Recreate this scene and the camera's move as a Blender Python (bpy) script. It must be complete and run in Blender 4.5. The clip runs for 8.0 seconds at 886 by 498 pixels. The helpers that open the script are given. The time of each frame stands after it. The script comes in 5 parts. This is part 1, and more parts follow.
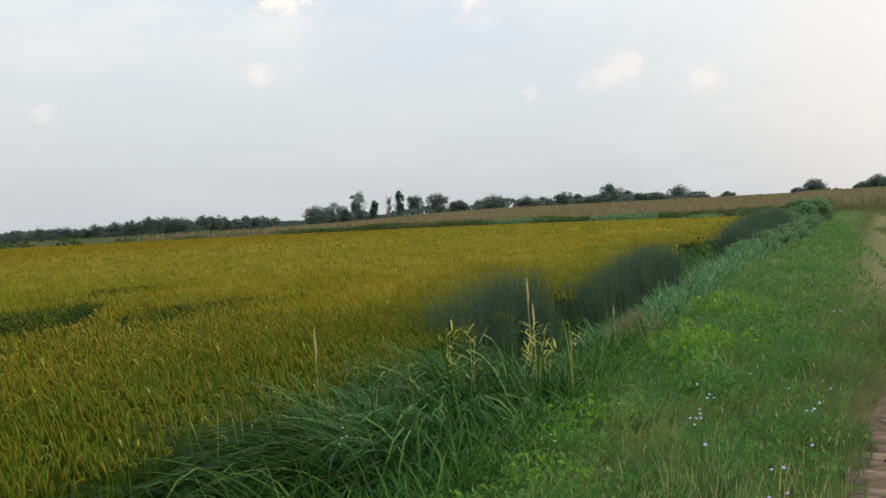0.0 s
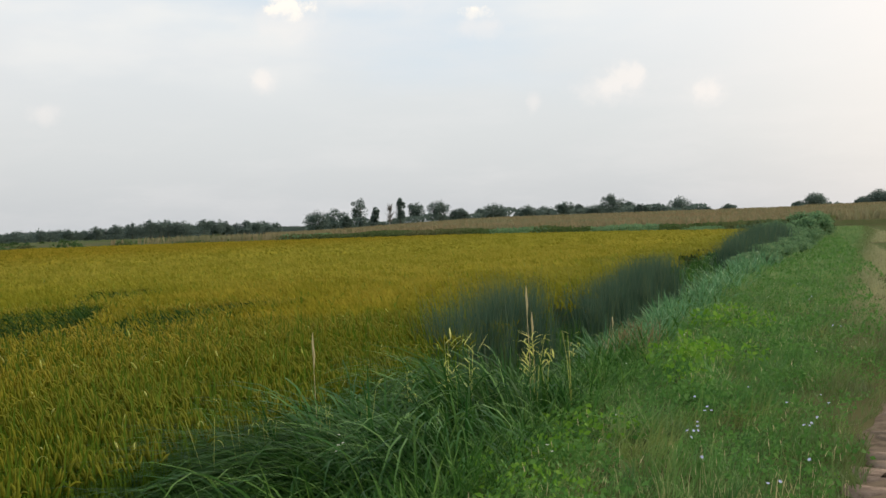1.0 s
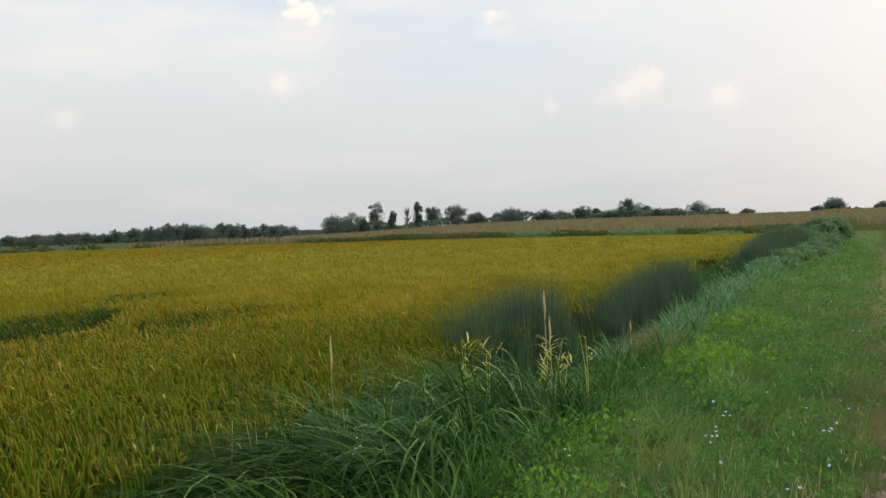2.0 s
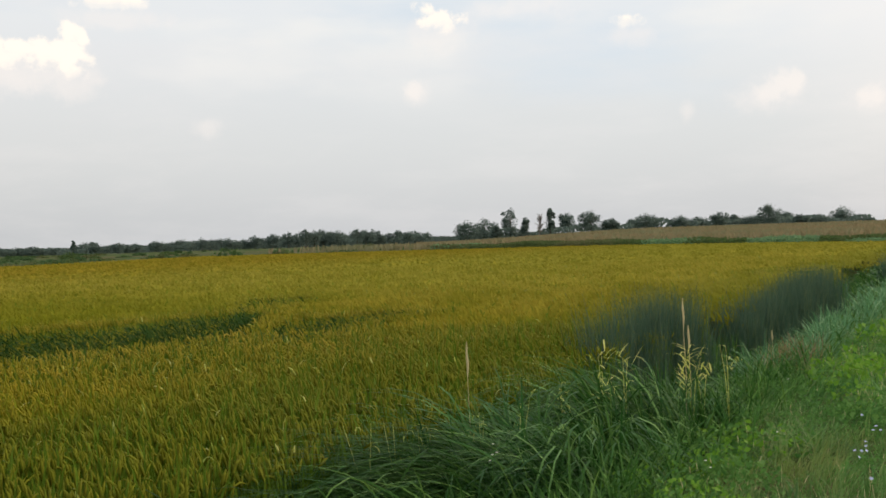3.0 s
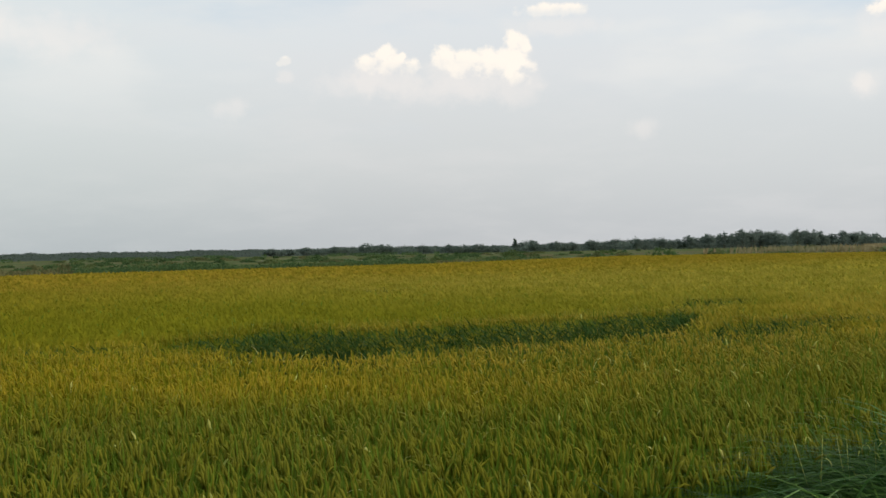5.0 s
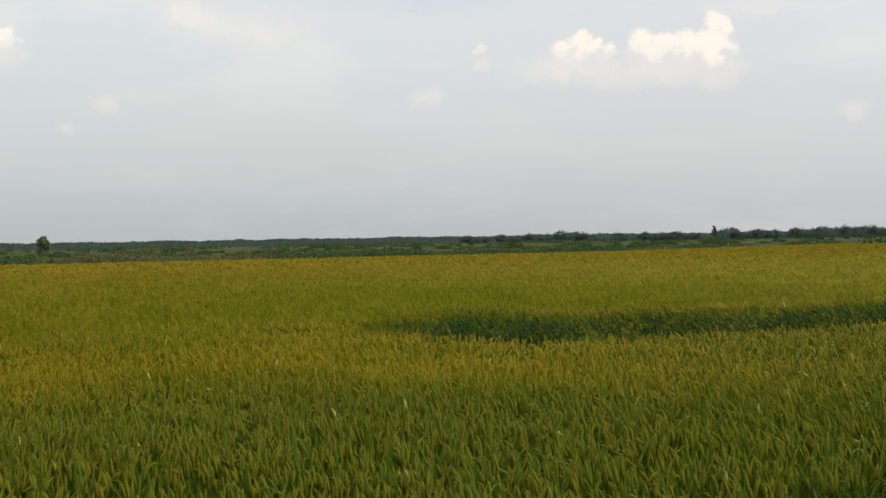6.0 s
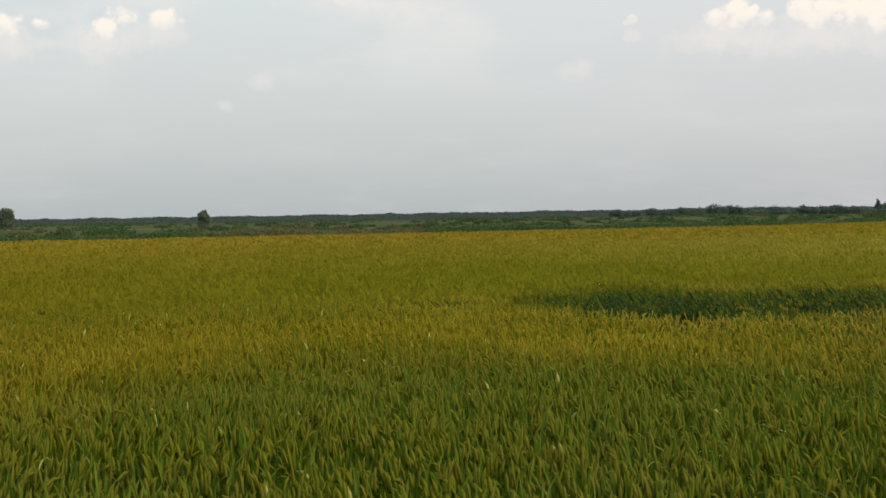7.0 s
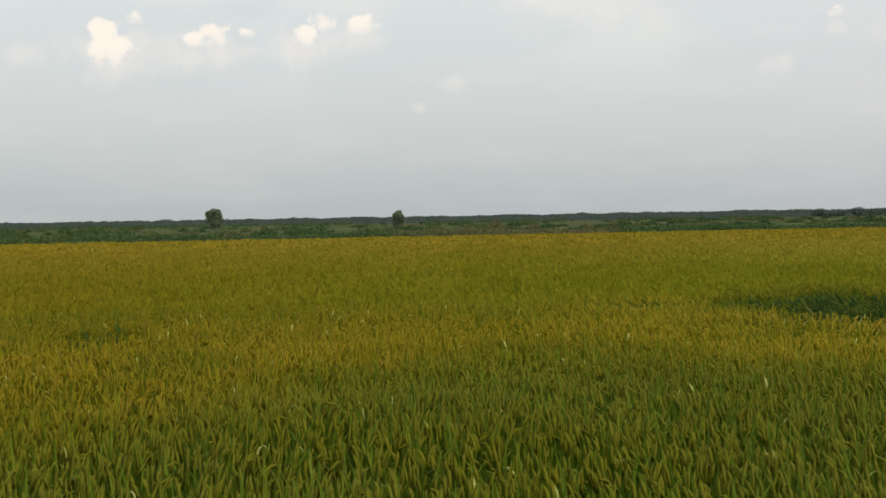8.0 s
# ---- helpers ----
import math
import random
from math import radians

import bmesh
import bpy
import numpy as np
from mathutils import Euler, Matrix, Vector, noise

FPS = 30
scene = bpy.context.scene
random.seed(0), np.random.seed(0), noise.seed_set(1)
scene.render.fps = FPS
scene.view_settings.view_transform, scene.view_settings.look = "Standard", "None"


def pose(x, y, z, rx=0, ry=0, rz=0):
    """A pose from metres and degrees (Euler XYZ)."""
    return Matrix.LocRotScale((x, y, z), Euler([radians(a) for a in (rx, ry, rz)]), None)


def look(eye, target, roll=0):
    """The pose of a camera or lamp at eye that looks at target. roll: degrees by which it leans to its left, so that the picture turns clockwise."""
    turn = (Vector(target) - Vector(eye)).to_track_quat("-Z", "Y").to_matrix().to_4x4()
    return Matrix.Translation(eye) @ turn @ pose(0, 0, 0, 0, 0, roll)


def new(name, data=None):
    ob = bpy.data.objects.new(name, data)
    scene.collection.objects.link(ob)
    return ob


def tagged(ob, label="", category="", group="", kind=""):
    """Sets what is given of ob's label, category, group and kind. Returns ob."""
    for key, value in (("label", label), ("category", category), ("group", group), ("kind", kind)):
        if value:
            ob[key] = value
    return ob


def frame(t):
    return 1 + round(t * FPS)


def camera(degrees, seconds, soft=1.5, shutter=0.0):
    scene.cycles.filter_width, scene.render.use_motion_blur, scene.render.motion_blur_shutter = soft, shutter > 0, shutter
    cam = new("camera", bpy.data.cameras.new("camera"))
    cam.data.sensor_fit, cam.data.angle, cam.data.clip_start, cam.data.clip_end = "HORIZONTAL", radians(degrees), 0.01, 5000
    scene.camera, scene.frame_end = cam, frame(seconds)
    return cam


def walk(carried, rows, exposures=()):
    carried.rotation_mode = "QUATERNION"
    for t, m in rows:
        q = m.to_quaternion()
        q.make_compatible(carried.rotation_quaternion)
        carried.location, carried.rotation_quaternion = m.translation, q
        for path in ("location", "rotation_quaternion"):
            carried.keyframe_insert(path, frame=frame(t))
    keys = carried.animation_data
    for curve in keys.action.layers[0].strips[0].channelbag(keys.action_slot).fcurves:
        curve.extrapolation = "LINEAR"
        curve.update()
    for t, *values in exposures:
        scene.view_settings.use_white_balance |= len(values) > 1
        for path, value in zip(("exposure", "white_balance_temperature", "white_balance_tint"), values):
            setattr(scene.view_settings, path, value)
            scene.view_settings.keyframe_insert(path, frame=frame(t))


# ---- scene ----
cam = camera(43.5, 8.0, soft=1.5, shutter=0.1)
EYE = 1.6
ROWS = [
    (0.0, 0.002, 0.001, -0.003, 0.00, -1.59, -2.91),
    (0.5, 0.005, 0.002, -0.007, -0.31, -1.34, -2.24),
    (1.0, 0.006, 0.001, -0.002, -0.00, -1.18, -1.99),
    (2.3, -0.003, 0.005, -0.004, 1.87, -0.70, -1.72),
    (2.5, -0.007, 0.002, -0.001, 3.11, -0.02, -1.63),
    (3.0, -0.026, -0.004, -0.002, 7.69, -0.40, -1.75),
    (3.5, -0.049, -0.004, -0.005, 13.46, -0.74, -1.24),
    (4.0, -0.068, -0.021, -0.003, 18.79, -0.03, -0.98),
    (4.5, -0.090, -0.023, -0.002, 24.44, -0.54, -1.00),
    (4.7, -0.096, -0.023, 0.001, 26.67, -0.35, -1.04),
    (5.8, -0.078, -0.016, -0.015, 37.75, 0.14, -0.96),
    (6.0, -0.081, -0.022, -0.023, 39.83, -0.37, -0.91),
    (6.5, -0.099, -0.026, -0.019, 44.04, -0.79, -1.21),
    (7.0, -0.114, -0.036, -0.021, 47.49, -1.60, -0.90),
    (7.5, -0.133, -0.054, -0.022, 51.95, -0.79, -1.12),
    (8.0, -0.161, -0.088, -0.031, 57.34, -1.45, -0.94),
]
walk(cam, [(t, pose(x, y, EYE + z, 90 + pitch, 0, yaw) @ pose(0, 0, 0, 0, 0, lean))
           for t, x, y, z, yaw, pitch, lean in ROWS],
     exposures=[(0.0, 0.07, 6470, 10.0), (0.5, 0.05, 6540, 10.0), (1.0, 0.09, 6600, 10.0), (2.5, 0.09, 6690, 11.0), (3.5, 0.07, 6660, 10.5),
                (4.5, 0.01, 6540, 9.5), (6.0, -0.05, 6600, 10.0), (8.0, -0.08, 6640, 10.0)])

# ---- light: a bright, hazy evening sky with a veiled sun ----
SUN_AZ, SUN_EL = -62.0, 24.0


def heading(az, el):
    """Unit vector to a compass bearing (degrees, plus to the left of +y) and elevation."""
    a, e = radians(az), radians(el)
    return Vector((-math.sin(a) * math.cos(e), math.cos(a) * math.cos(e), math.sin(e)))


sun_data = bpy.data.lights.new("sun", "SUN")
sun_data.energy, sun_data.angle, sun_data.color = 2.0, radians(8), (1.0, 0.86, 0.68)
sun = new("sun", sun_data)
sun.matrix_world = look((0, 0, 60), Vector((0, 0, 60)) - heading(SUN_AZ, SUN_EL))

# bearing, elevation, half width, half height of each cumulus head, degrees
BIG_CLOUD = [(29.5, 9.9, 0.76, 0.58), (28.4, 9.7, 0.87, 0.64), (27.2, 9.6, 0.99, 0.7), (26.1, 9.6, 1.05, 0.82), (26.0, 10.5, 0.5, 0.58), (25.5, 10.5, 0.44, 0.47), (25.0, 9.4, 0.52, 0.47), (25.7, 8.8, 0.7, 0.4),
             (32.7, 10.1, 0.58, 0.58), (33.4, 9.7, 0.64, 0.47), (32.2, 9.6, 0.87, 0.47), (31.2, 9.5, 0.47, 0.35), (37.7, 9.8, 0.24, 0.2), (38.0, 9.65, 0.15, 0.11), (31.7, 10.0, 0.2, 0.17), (24.0, 12.1, 1.52, 0.32)]
CLOUD_ROW = [(74.2, 9.6, 0.7, 0.52), (73.8, 8.8, 0.9, 0.7), (72.5, 10.1, 0.38, 0.29), (69.7, 9.1, 0.64, 0.44), (68.6, 9.5, 0.7, 0.52), (67.0, 9.5, 0.47, 0.29), (64.1, 9.5, 0.7, 0.58), (63.2, 10.0, 0.7, 0.52), (61.3, 10.1, 0.67, 0.41), (60.5, 10.0, 0.2, 0.17)]
HIGH_HEADS = [(7.5, 11.2, 1.0, 0.55), (8.2, 11.8, 0.52, 0.35), (-2.1, 10.8, 0.82, 0.35)]
HAZY_HEADS = [(-9.7, 7.3, 0.8, 0.6), (-10.2, 7.6, 0.45, 0.4), (-9.0, 6.9, 0.6, 0.4), (9.0, 7.8, 0.4, 0.4), (52.8, 11.3, 1.0, 0.5), (-13.4, 6.4, 0.6, 0.4)]
# fainter heads and the pale mist under the clouds
FAINT = [(3.1, 11.7, 2.04, 0.52), (8.9, 7.6, 0.66, 0.62), (-9.7, 7.1, 1.11, 0.82), (-8.2, 6.6, 1.05, 0.52), (-4.9, 6.1, 0.29, 0.47), (-13.4, 6.3, 0.87, 0.58), (19.4, 6.1, 0.58, 0.38), (29.1, 8.3, 3.3, 0.6), (33.9, 8.7, 2.0, 0.6), (40.6, 7.4, 0.82, 0.41),
         (52.6, 11.4, 1.46, 0.76), (48.7, 10.7, 2.04, 0.99), (77.7, 8.3, 1.17, 0.41), (71.2, 8.6, 4.2, 0.9), (64.2, 8.8, 2.0, 0.7), (56.7, 7.0, 0.58, 0.35), (58.5, 5.8, 0.41, 0.29), (40.3, 7.6, 0.35, 0.29), (52.3, 10.9, 2.33, 0.58)]


class Nodes:
    """Short hand for building node trees."""

    def __init__(self, tree):
        self.tree = tree
        tree.nodes.clear()

    def add(self, kind, **settings):
        n = self.tree.nodes.new(kind)
        for key, value in settings.items():
            if key == "op":
                n.operation = value
            elif key == "blend":
                n.blend_type = value
            elif key == "data":
                n.data_type = value
        return n

    def put(self, socket, value):
        if isinstance(value, bpy.types.NodeSocket):
            self.tree.links.new(value, socket)
        else:
            socket.default_value = value

    def math(self, op, a, b=0.0, c=0.0, clamp=False):
        n = self.add("ShaderNodeMath", op=op)
        n.use_clamp = clamp
        for s, v in zip(n.inputs, (a, b, c)):
            self.put(s, v)
        return n.outputs[0]

    def vec(self, op, a, b=(0, 0, 0)):
        n = self.add("ShaderNodeVectorMath", op=op)
        self.put(n.inputs[0], a)
        if op == "SCALE":
            self.put(n.inputs[3], b)
        else:
            self.put(n.inputs[1], b)
        return n.outputs["Value"] if op in ("DOT_PRODUCT", "LENGTH") else n.outputs["Vector"]

    def mix(self, fac, a, b, blend="MIX"):
        n = self.add("ShaderNodeMix", data="RGBA", blend=blend)
        self.put(n.inputs[0], fac)
        for s, v in ((n.inputs[6], a), (n.inputs[7], b)):
            self.put(s, v if isinstance(v, bpy.types.NodeSocket) else (*v[:3], 1))
        return n.outputs[2]

    def ramp(self, value, a, b, lo=0.0, hi=1.0):
        n = self.add("ShaderNodeMapRange")
        n.interpolation_type = "SMOOTHSTEP"
        for s, v in zip(n.inputs, (value, a, b, lo, hi)):
            self.put(s, v)
        return n.outputs[0]

    def noise(self, at, scale, detail=2.0, rough=0.5):
        n = self.add("ShaderNodeTexNoise")
        if at is not None:
            self.put(n.inputs["Vector"], at)
        n.inputs["Scale"].default_value, n.inputs["Detail"].default_value, n.inputs["Roughness"].default_value = scale, detail, rough
        return n.outputs["Fac"]


def build_sky():
    world = bpy.data.worlds.new("sky")
    scene.world = world
    world.use_nodes = True
    k = Nodes(world.node_tree)
    sky = k.add("ShaderNodeTexSky")
    sky.sky_type, sky.sun_disc = "NISHITA", False
    sky.sun_elevation, sky.sun_rotation = radians(SUN_EL), radians(-SUN_AZ)
    sky.dust_density = 3.0
    blue = k.vec("SCALE", sky.outputs[0], 0.10)
    way = k.add("ShaderNodeTexCoord").outputs["Generated"]
    part_of = k.add("ShaderNodeSeparateXYZ")
    k.put(part_of.inputs[0], way)
    z = part_of.outputs[2]
    # thin even veil, lighter higher up
    flat = k.vec("MULTIPLY", way, (1.0, 1.0, 3.2))
    wisps = k.noise(flat, 3.2, 5.0, 0.55)
    low = k.ramp(z, -0.02, 0.10)
    high = k.ramp(z, 0.07, 0.22)
    veil = k.mix(low, (0.595, 0.615, 0.64), (0.72, 0.738, 0.745))
    veil = k.mix(high, veil, (0.815, 0.848, 0.872))
    veil = k.mix(k.math("MULTIPLY", k.ramp(wisps, 0.5, 0.75), high), veil, (0.66, 0.76, 0.85))
    soft_light = k.ramp(k.noise(k.vec("MULTIPLY", way, (1.0, 1.0, 4.0)), 7.0, 5.0, 0.6), 0.42, 0.7)
    veil = k.mix(k.math("MULTIPLY", soft_light, 0.22), veil, (0.86, 0.84, 0.84))
    base = k.mix(0.9, blue, veil)
    swing = k.ramp(k.vec("DOT_PRODUCT", way, tuple(heading(75, 0))), 0.72, 0.95)
    base = k.mix(k.math("MULTIPLY", swing, 0.7), base, k.vec("MULTIPLY", base, (0.955, 1.0, 0.985)))
    swing = k.ramp(k.vec("DOT_PRODUCT", way, tuple(heading(-5, 0))), 0.80, 0.99)
    base = k.mix(swing, base, k.vec("MULTIPLY", base, (0.985, 1.0, 1.012)))
    haze = k.math("MULTIPLY", k.ramp(k.vec("DOT_PRODUCT", way, tuple(heading(75, 0))), 0.45, 0.9), k.ramp(z, 0.13, 0.0))
    base = k.mix(haze, base, k.vec("MULTIPLY", base, (0.90, 0.925, 0.935)))
    # warm brightening towards the veiled sun
    glow = k.ramp(k.vec("DOT_PRODUCT", way, tuple(heading(SUN_AZ, SUN_EL))), 0.55, 1.0)
    base = k.mix(k.math("MULTIPLY", glow, 0.8), base, (1.2, 1.06, 0.95))
    # soft bank of high cloud
    bank = k.math("MULTIPLY", k.ramp(k.noise(flat, 5.5, 4.0), 0.48, 0.72), k.ramp(z, 0.09, 0.19))
    base = k.mix(k.math("MULTIPLY", bank, 0.6), base, (0.86, 0.86, 0.84))
    # cumulus heads with billowed edges; the faint ones and the mist below are softer
    fine = k.noise(way, 70.0, 5.0, 0.6)
    broad = k.noise(way, 24.0, 2.0, 0.5)
    wob = k.math("ADD", k.math("MULTIPLY", k.math("SUBTRACT", fine, 0.5), 2.4), k.math("MULTIPLY", k.math("SUBTRACT", broad, 0.5), 1.8))

    def heaps(puffs, at):
        body = None
        for az, el, w, h in puffs:
            side = Vector((-math.cos(radians(az)), -math.sin(radians(az)), 0))
            d = k.vec("SUBTRACT", at, tuple(heading(az, el)))
            p = k.math("DIVIDE", k.vec("DOT_PRODUCT", d, tuple(side)), radians(w))
            q = k.math("DIVIDE", k.vec("DOT_PRODUCT", d, (0, 0, 1)), radians(h))
            r = k.math("SQRT", k.math("ADD", k.math("MULTIPLY", p, p), k.math("MULTIPLY", q, q)))
            body = r if body is None else k.math("SMOOTH_MIN", body, r, 0.5)
        return k.math("ADD", body, wob)

    base = k.mix(k.math("MULTIPLY", k.ramp(heaps(FAINT, way), 1.7, 0.0), 0.32), base, (0.95, 0.89, 0.85))
    base = k.mix(k.math("MULTIPLY", k.ramp(heaps(HAZY_HEADS, way), 1.5, 0.3), 0.38), base, (0.98, 0.915, 0.86))
    puffs = BIG_CLOUD + CLOUD_ROW + HIGH_HEADS
    body = heaps(puffs, way)
    below = heaps(puffs, k.vec("SUBTRACT", way, (0, 0, 0.009)))
    above = heaps(puffs, k.vec("ADD", way, (0, 0, 0.014)))
    # thin skirts hang under the heads, which fade towards their feet
    base = k.mix(k.math("MULTIPLY", k.ramp(above, 2.2, 0.5), 0.32), base, (0.93, 0.875, 0.835))
    head = k.math("MULTIPLY", k.ramp(body, 1.25, 0.55), k.ramp(below, 2.2, 0.6, 0.35, 1.0))
    base = k.mix(head, base, (1.04, 0.97, 0.88))
    out = k.add("ShaderNodeOutputWorld")
    bg = k.add("ShaderNodeBackground")
    k.put(bg.inputs[0], base)
    bg.inputs[1].default_value = 1.0
    k.tree.links.new(bg.outputs[0], out.inputs[0])


build_sky()


# ---- materials ----
def leafy(name, colours, rough=0.5, through_light=0.3, patch=None, patch_scale=0.5, patch_mix=0.5, zone=None, shine=0.3):
    """Foliage: two to three colours that vary from blade to blade, a second colour in patches over the ground, and some light coming through."""
    m = bpy.data.materials.new(name)
    m.use_nodes = True
    k = Nodes(m.node_tree)
    geo = k.add("ShaderNodeNewGeometry")
    isle, at = geo.outputs["Random Per Island"], geo.outputs["Position"]
    col = k.mix(k.ramp(isle, 0.0, 0.55), colours[0], colours[1])
    if len(colours) > 2:
        col = k.mix(k.ramp(isle, 0.72, 1.0), col, colours[2])
    if patch:
        n = k.noise(k.vec("MULTIPLY", at, (1, 1, 0.3)), patch_scale, 3.0)
        col = k.mix(k.math("MULTIPLY", k.ramp(n, 0.40, 0.66), patch_mix), col, patch)
    if zone:
        col = zone(k, at, isle, col)
    grain = k.noise(at, 60.0, 2.0)
    col = k.mix(k.ramp(grain, 0.3, 0.8, 0.0, 0.25), col, [c * 0.55 for c in col_dark(colours)])
    p = k.add("ShaderNodeBsdfPrincipled")
    k.put(p.inputs["Base Color"], col)
    p.inputs["Roughness"].default_value = rough
    p.inputs["Specular IOR Level"].default_value = shine
    tr = k.add("ShaderNodeBsdfTranslucent")
    k.put(tr.inputs[0], col)
    both = k.add("ShaderNodeMixShader")
    both.inputs[0].default_value = through_light
    k.tree.links.new(p.outputs[0], both.inputs[1])
    k.tree.links.new(tr.outputs[0], both.inputs[2])
    out = k.add("ShaderNodeOutputMaterial")
    k.tree.links.new(both.outputs[0], out.inputs[0])
    return m


def col_dark(colours):
    return min(colours, key=sum)


ROAD = Vector((math.sin(radians(18.4)), math.cos(radians(18.4)), 0))
SIDE = Vector((-ROAD.y, ROAD.x, 0))


def crop_zone(green, gold, bank_green):
    """Uneven crop colour: greener along the bank, then gold, greener in the middle of the field, gold far off; paler
    further along the track.
    """
    def zone(k, at, isle, col):
        flat = k.vec("MULTIPLY", at, (1, 1, 0))
        u, v = k.vec("DOT_PRODUCT", at, tuple(ROAD)), k.vec("DOT_PRODUCT", at, tuple(SIDE))
        n = k.math("MULTIPLY", k.math("SUBTRACT", k.noise(flat, 0.11, 3.0), 0.5), 16.0)
        w = k.math("ADD", v, n)
        mid = k.math("MULTIPLY", k.ramp(w, 10.0, 17.0), k.ramp(w, 66.0, 40.0))
        mid = k.math("MULTIPLY", mid, k.ramp(u, 34.0, 12.0, 0.35, 1.0))
        col = k.mix(k.math("MULTIPLY", mid, 0.85), col, green)
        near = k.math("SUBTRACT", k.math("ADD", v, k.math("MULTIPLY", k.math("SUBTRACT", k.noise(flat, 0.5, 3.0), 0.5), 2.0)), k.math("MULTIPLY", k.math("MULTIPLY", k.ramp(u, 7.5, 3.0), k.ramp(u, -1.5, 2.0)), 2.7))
        ripe = k.math("MULTIPLY", k.math("MULTIPLY", k.ramp(near, 4.6, 6.0), k.ramp(v, 17.0, 11.0)), k.math("MULTIPLY", k.ramp(u, 10.0, 5.0), k.ramp(u, -9.0, -3.0)))
        col = k.mix(k.math("MULTIPLY", ripe, 0.72), col, [c * g for c, g in zip(gold, (1.36, 1.46, 0.6))])
        col = k.mix(k.math("MULTIPLY", k.ramp(u, 9.0, -3.0), 0.42), col, [c * g for c, g in zip(gold, (0.74, 0.68, 0.4))])
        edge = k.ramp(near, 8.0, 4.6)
        col = k.mix(k.math("MULTIPLY", edge, 0.82), col, bank_green)
        far = k.ramp(w, 15.0, 52.0)
        col = k.mix(k.math("MULTIPLY", far, 0.75), col, gold)
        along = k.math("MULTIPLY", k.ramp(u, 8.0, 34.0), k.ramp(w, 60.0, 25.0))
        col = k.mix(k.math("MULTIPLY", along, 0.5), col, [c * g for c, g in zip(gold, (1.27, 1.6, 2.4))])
        small = k.ramp(k.noise(flat, 0.55, 4.0, 0.6), 0.44, 0.60)
        col = k.mix(k.math("MULTIPLY", small, 0.55), col, [c * 0.8 for c in green])
        tufted = k.ramp(k.noise(flat, 3.5, 3.0), 0.5, 0.7)
        return k.mix(k.math("MULTIPLY", tufted, 0.4), col, [c * 0.6 for c in green])
    return zone


GOLD = (0.305, 0.228, 0.032)
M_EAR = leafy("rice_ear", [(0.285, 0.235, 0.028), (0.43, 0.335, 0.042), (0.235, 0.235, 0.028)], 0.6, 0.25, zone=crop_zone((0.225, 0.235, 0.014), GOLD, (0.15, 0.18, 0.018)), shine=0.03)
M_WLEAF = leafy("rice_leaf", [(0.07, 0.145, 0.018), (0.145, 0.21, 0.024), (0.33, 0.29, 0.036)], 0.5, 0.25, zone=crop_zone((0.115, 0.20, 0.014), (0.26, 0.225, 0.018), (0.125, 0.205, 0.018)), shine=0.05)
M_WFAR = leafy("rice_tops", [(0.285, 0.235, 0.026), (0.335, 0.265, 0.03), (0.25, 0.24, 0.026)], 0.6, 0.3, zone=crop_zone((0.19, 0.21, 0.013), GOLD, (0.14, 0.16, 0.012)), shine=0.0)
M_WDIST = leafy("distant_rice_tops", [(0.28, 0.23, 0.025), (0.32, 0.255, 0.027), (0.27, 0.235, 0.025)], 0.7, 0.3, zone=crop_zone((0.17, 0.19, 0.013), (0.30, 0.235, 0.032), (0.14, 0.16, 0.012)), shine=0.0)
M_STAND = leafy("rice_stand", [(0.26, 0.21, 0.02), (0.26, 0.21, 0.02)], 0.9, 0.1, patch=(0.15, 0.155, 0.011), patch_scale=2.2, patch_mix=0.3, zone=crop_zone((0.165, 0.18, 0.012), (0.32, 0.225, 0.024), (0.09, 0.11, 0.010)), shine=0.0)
# dark green stems and leaves; the troughs' deep shade is in the colour too
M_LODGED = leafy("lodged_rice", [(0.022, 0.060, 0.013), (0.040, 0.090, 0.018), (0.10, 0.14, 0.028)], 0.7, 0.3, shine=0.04)
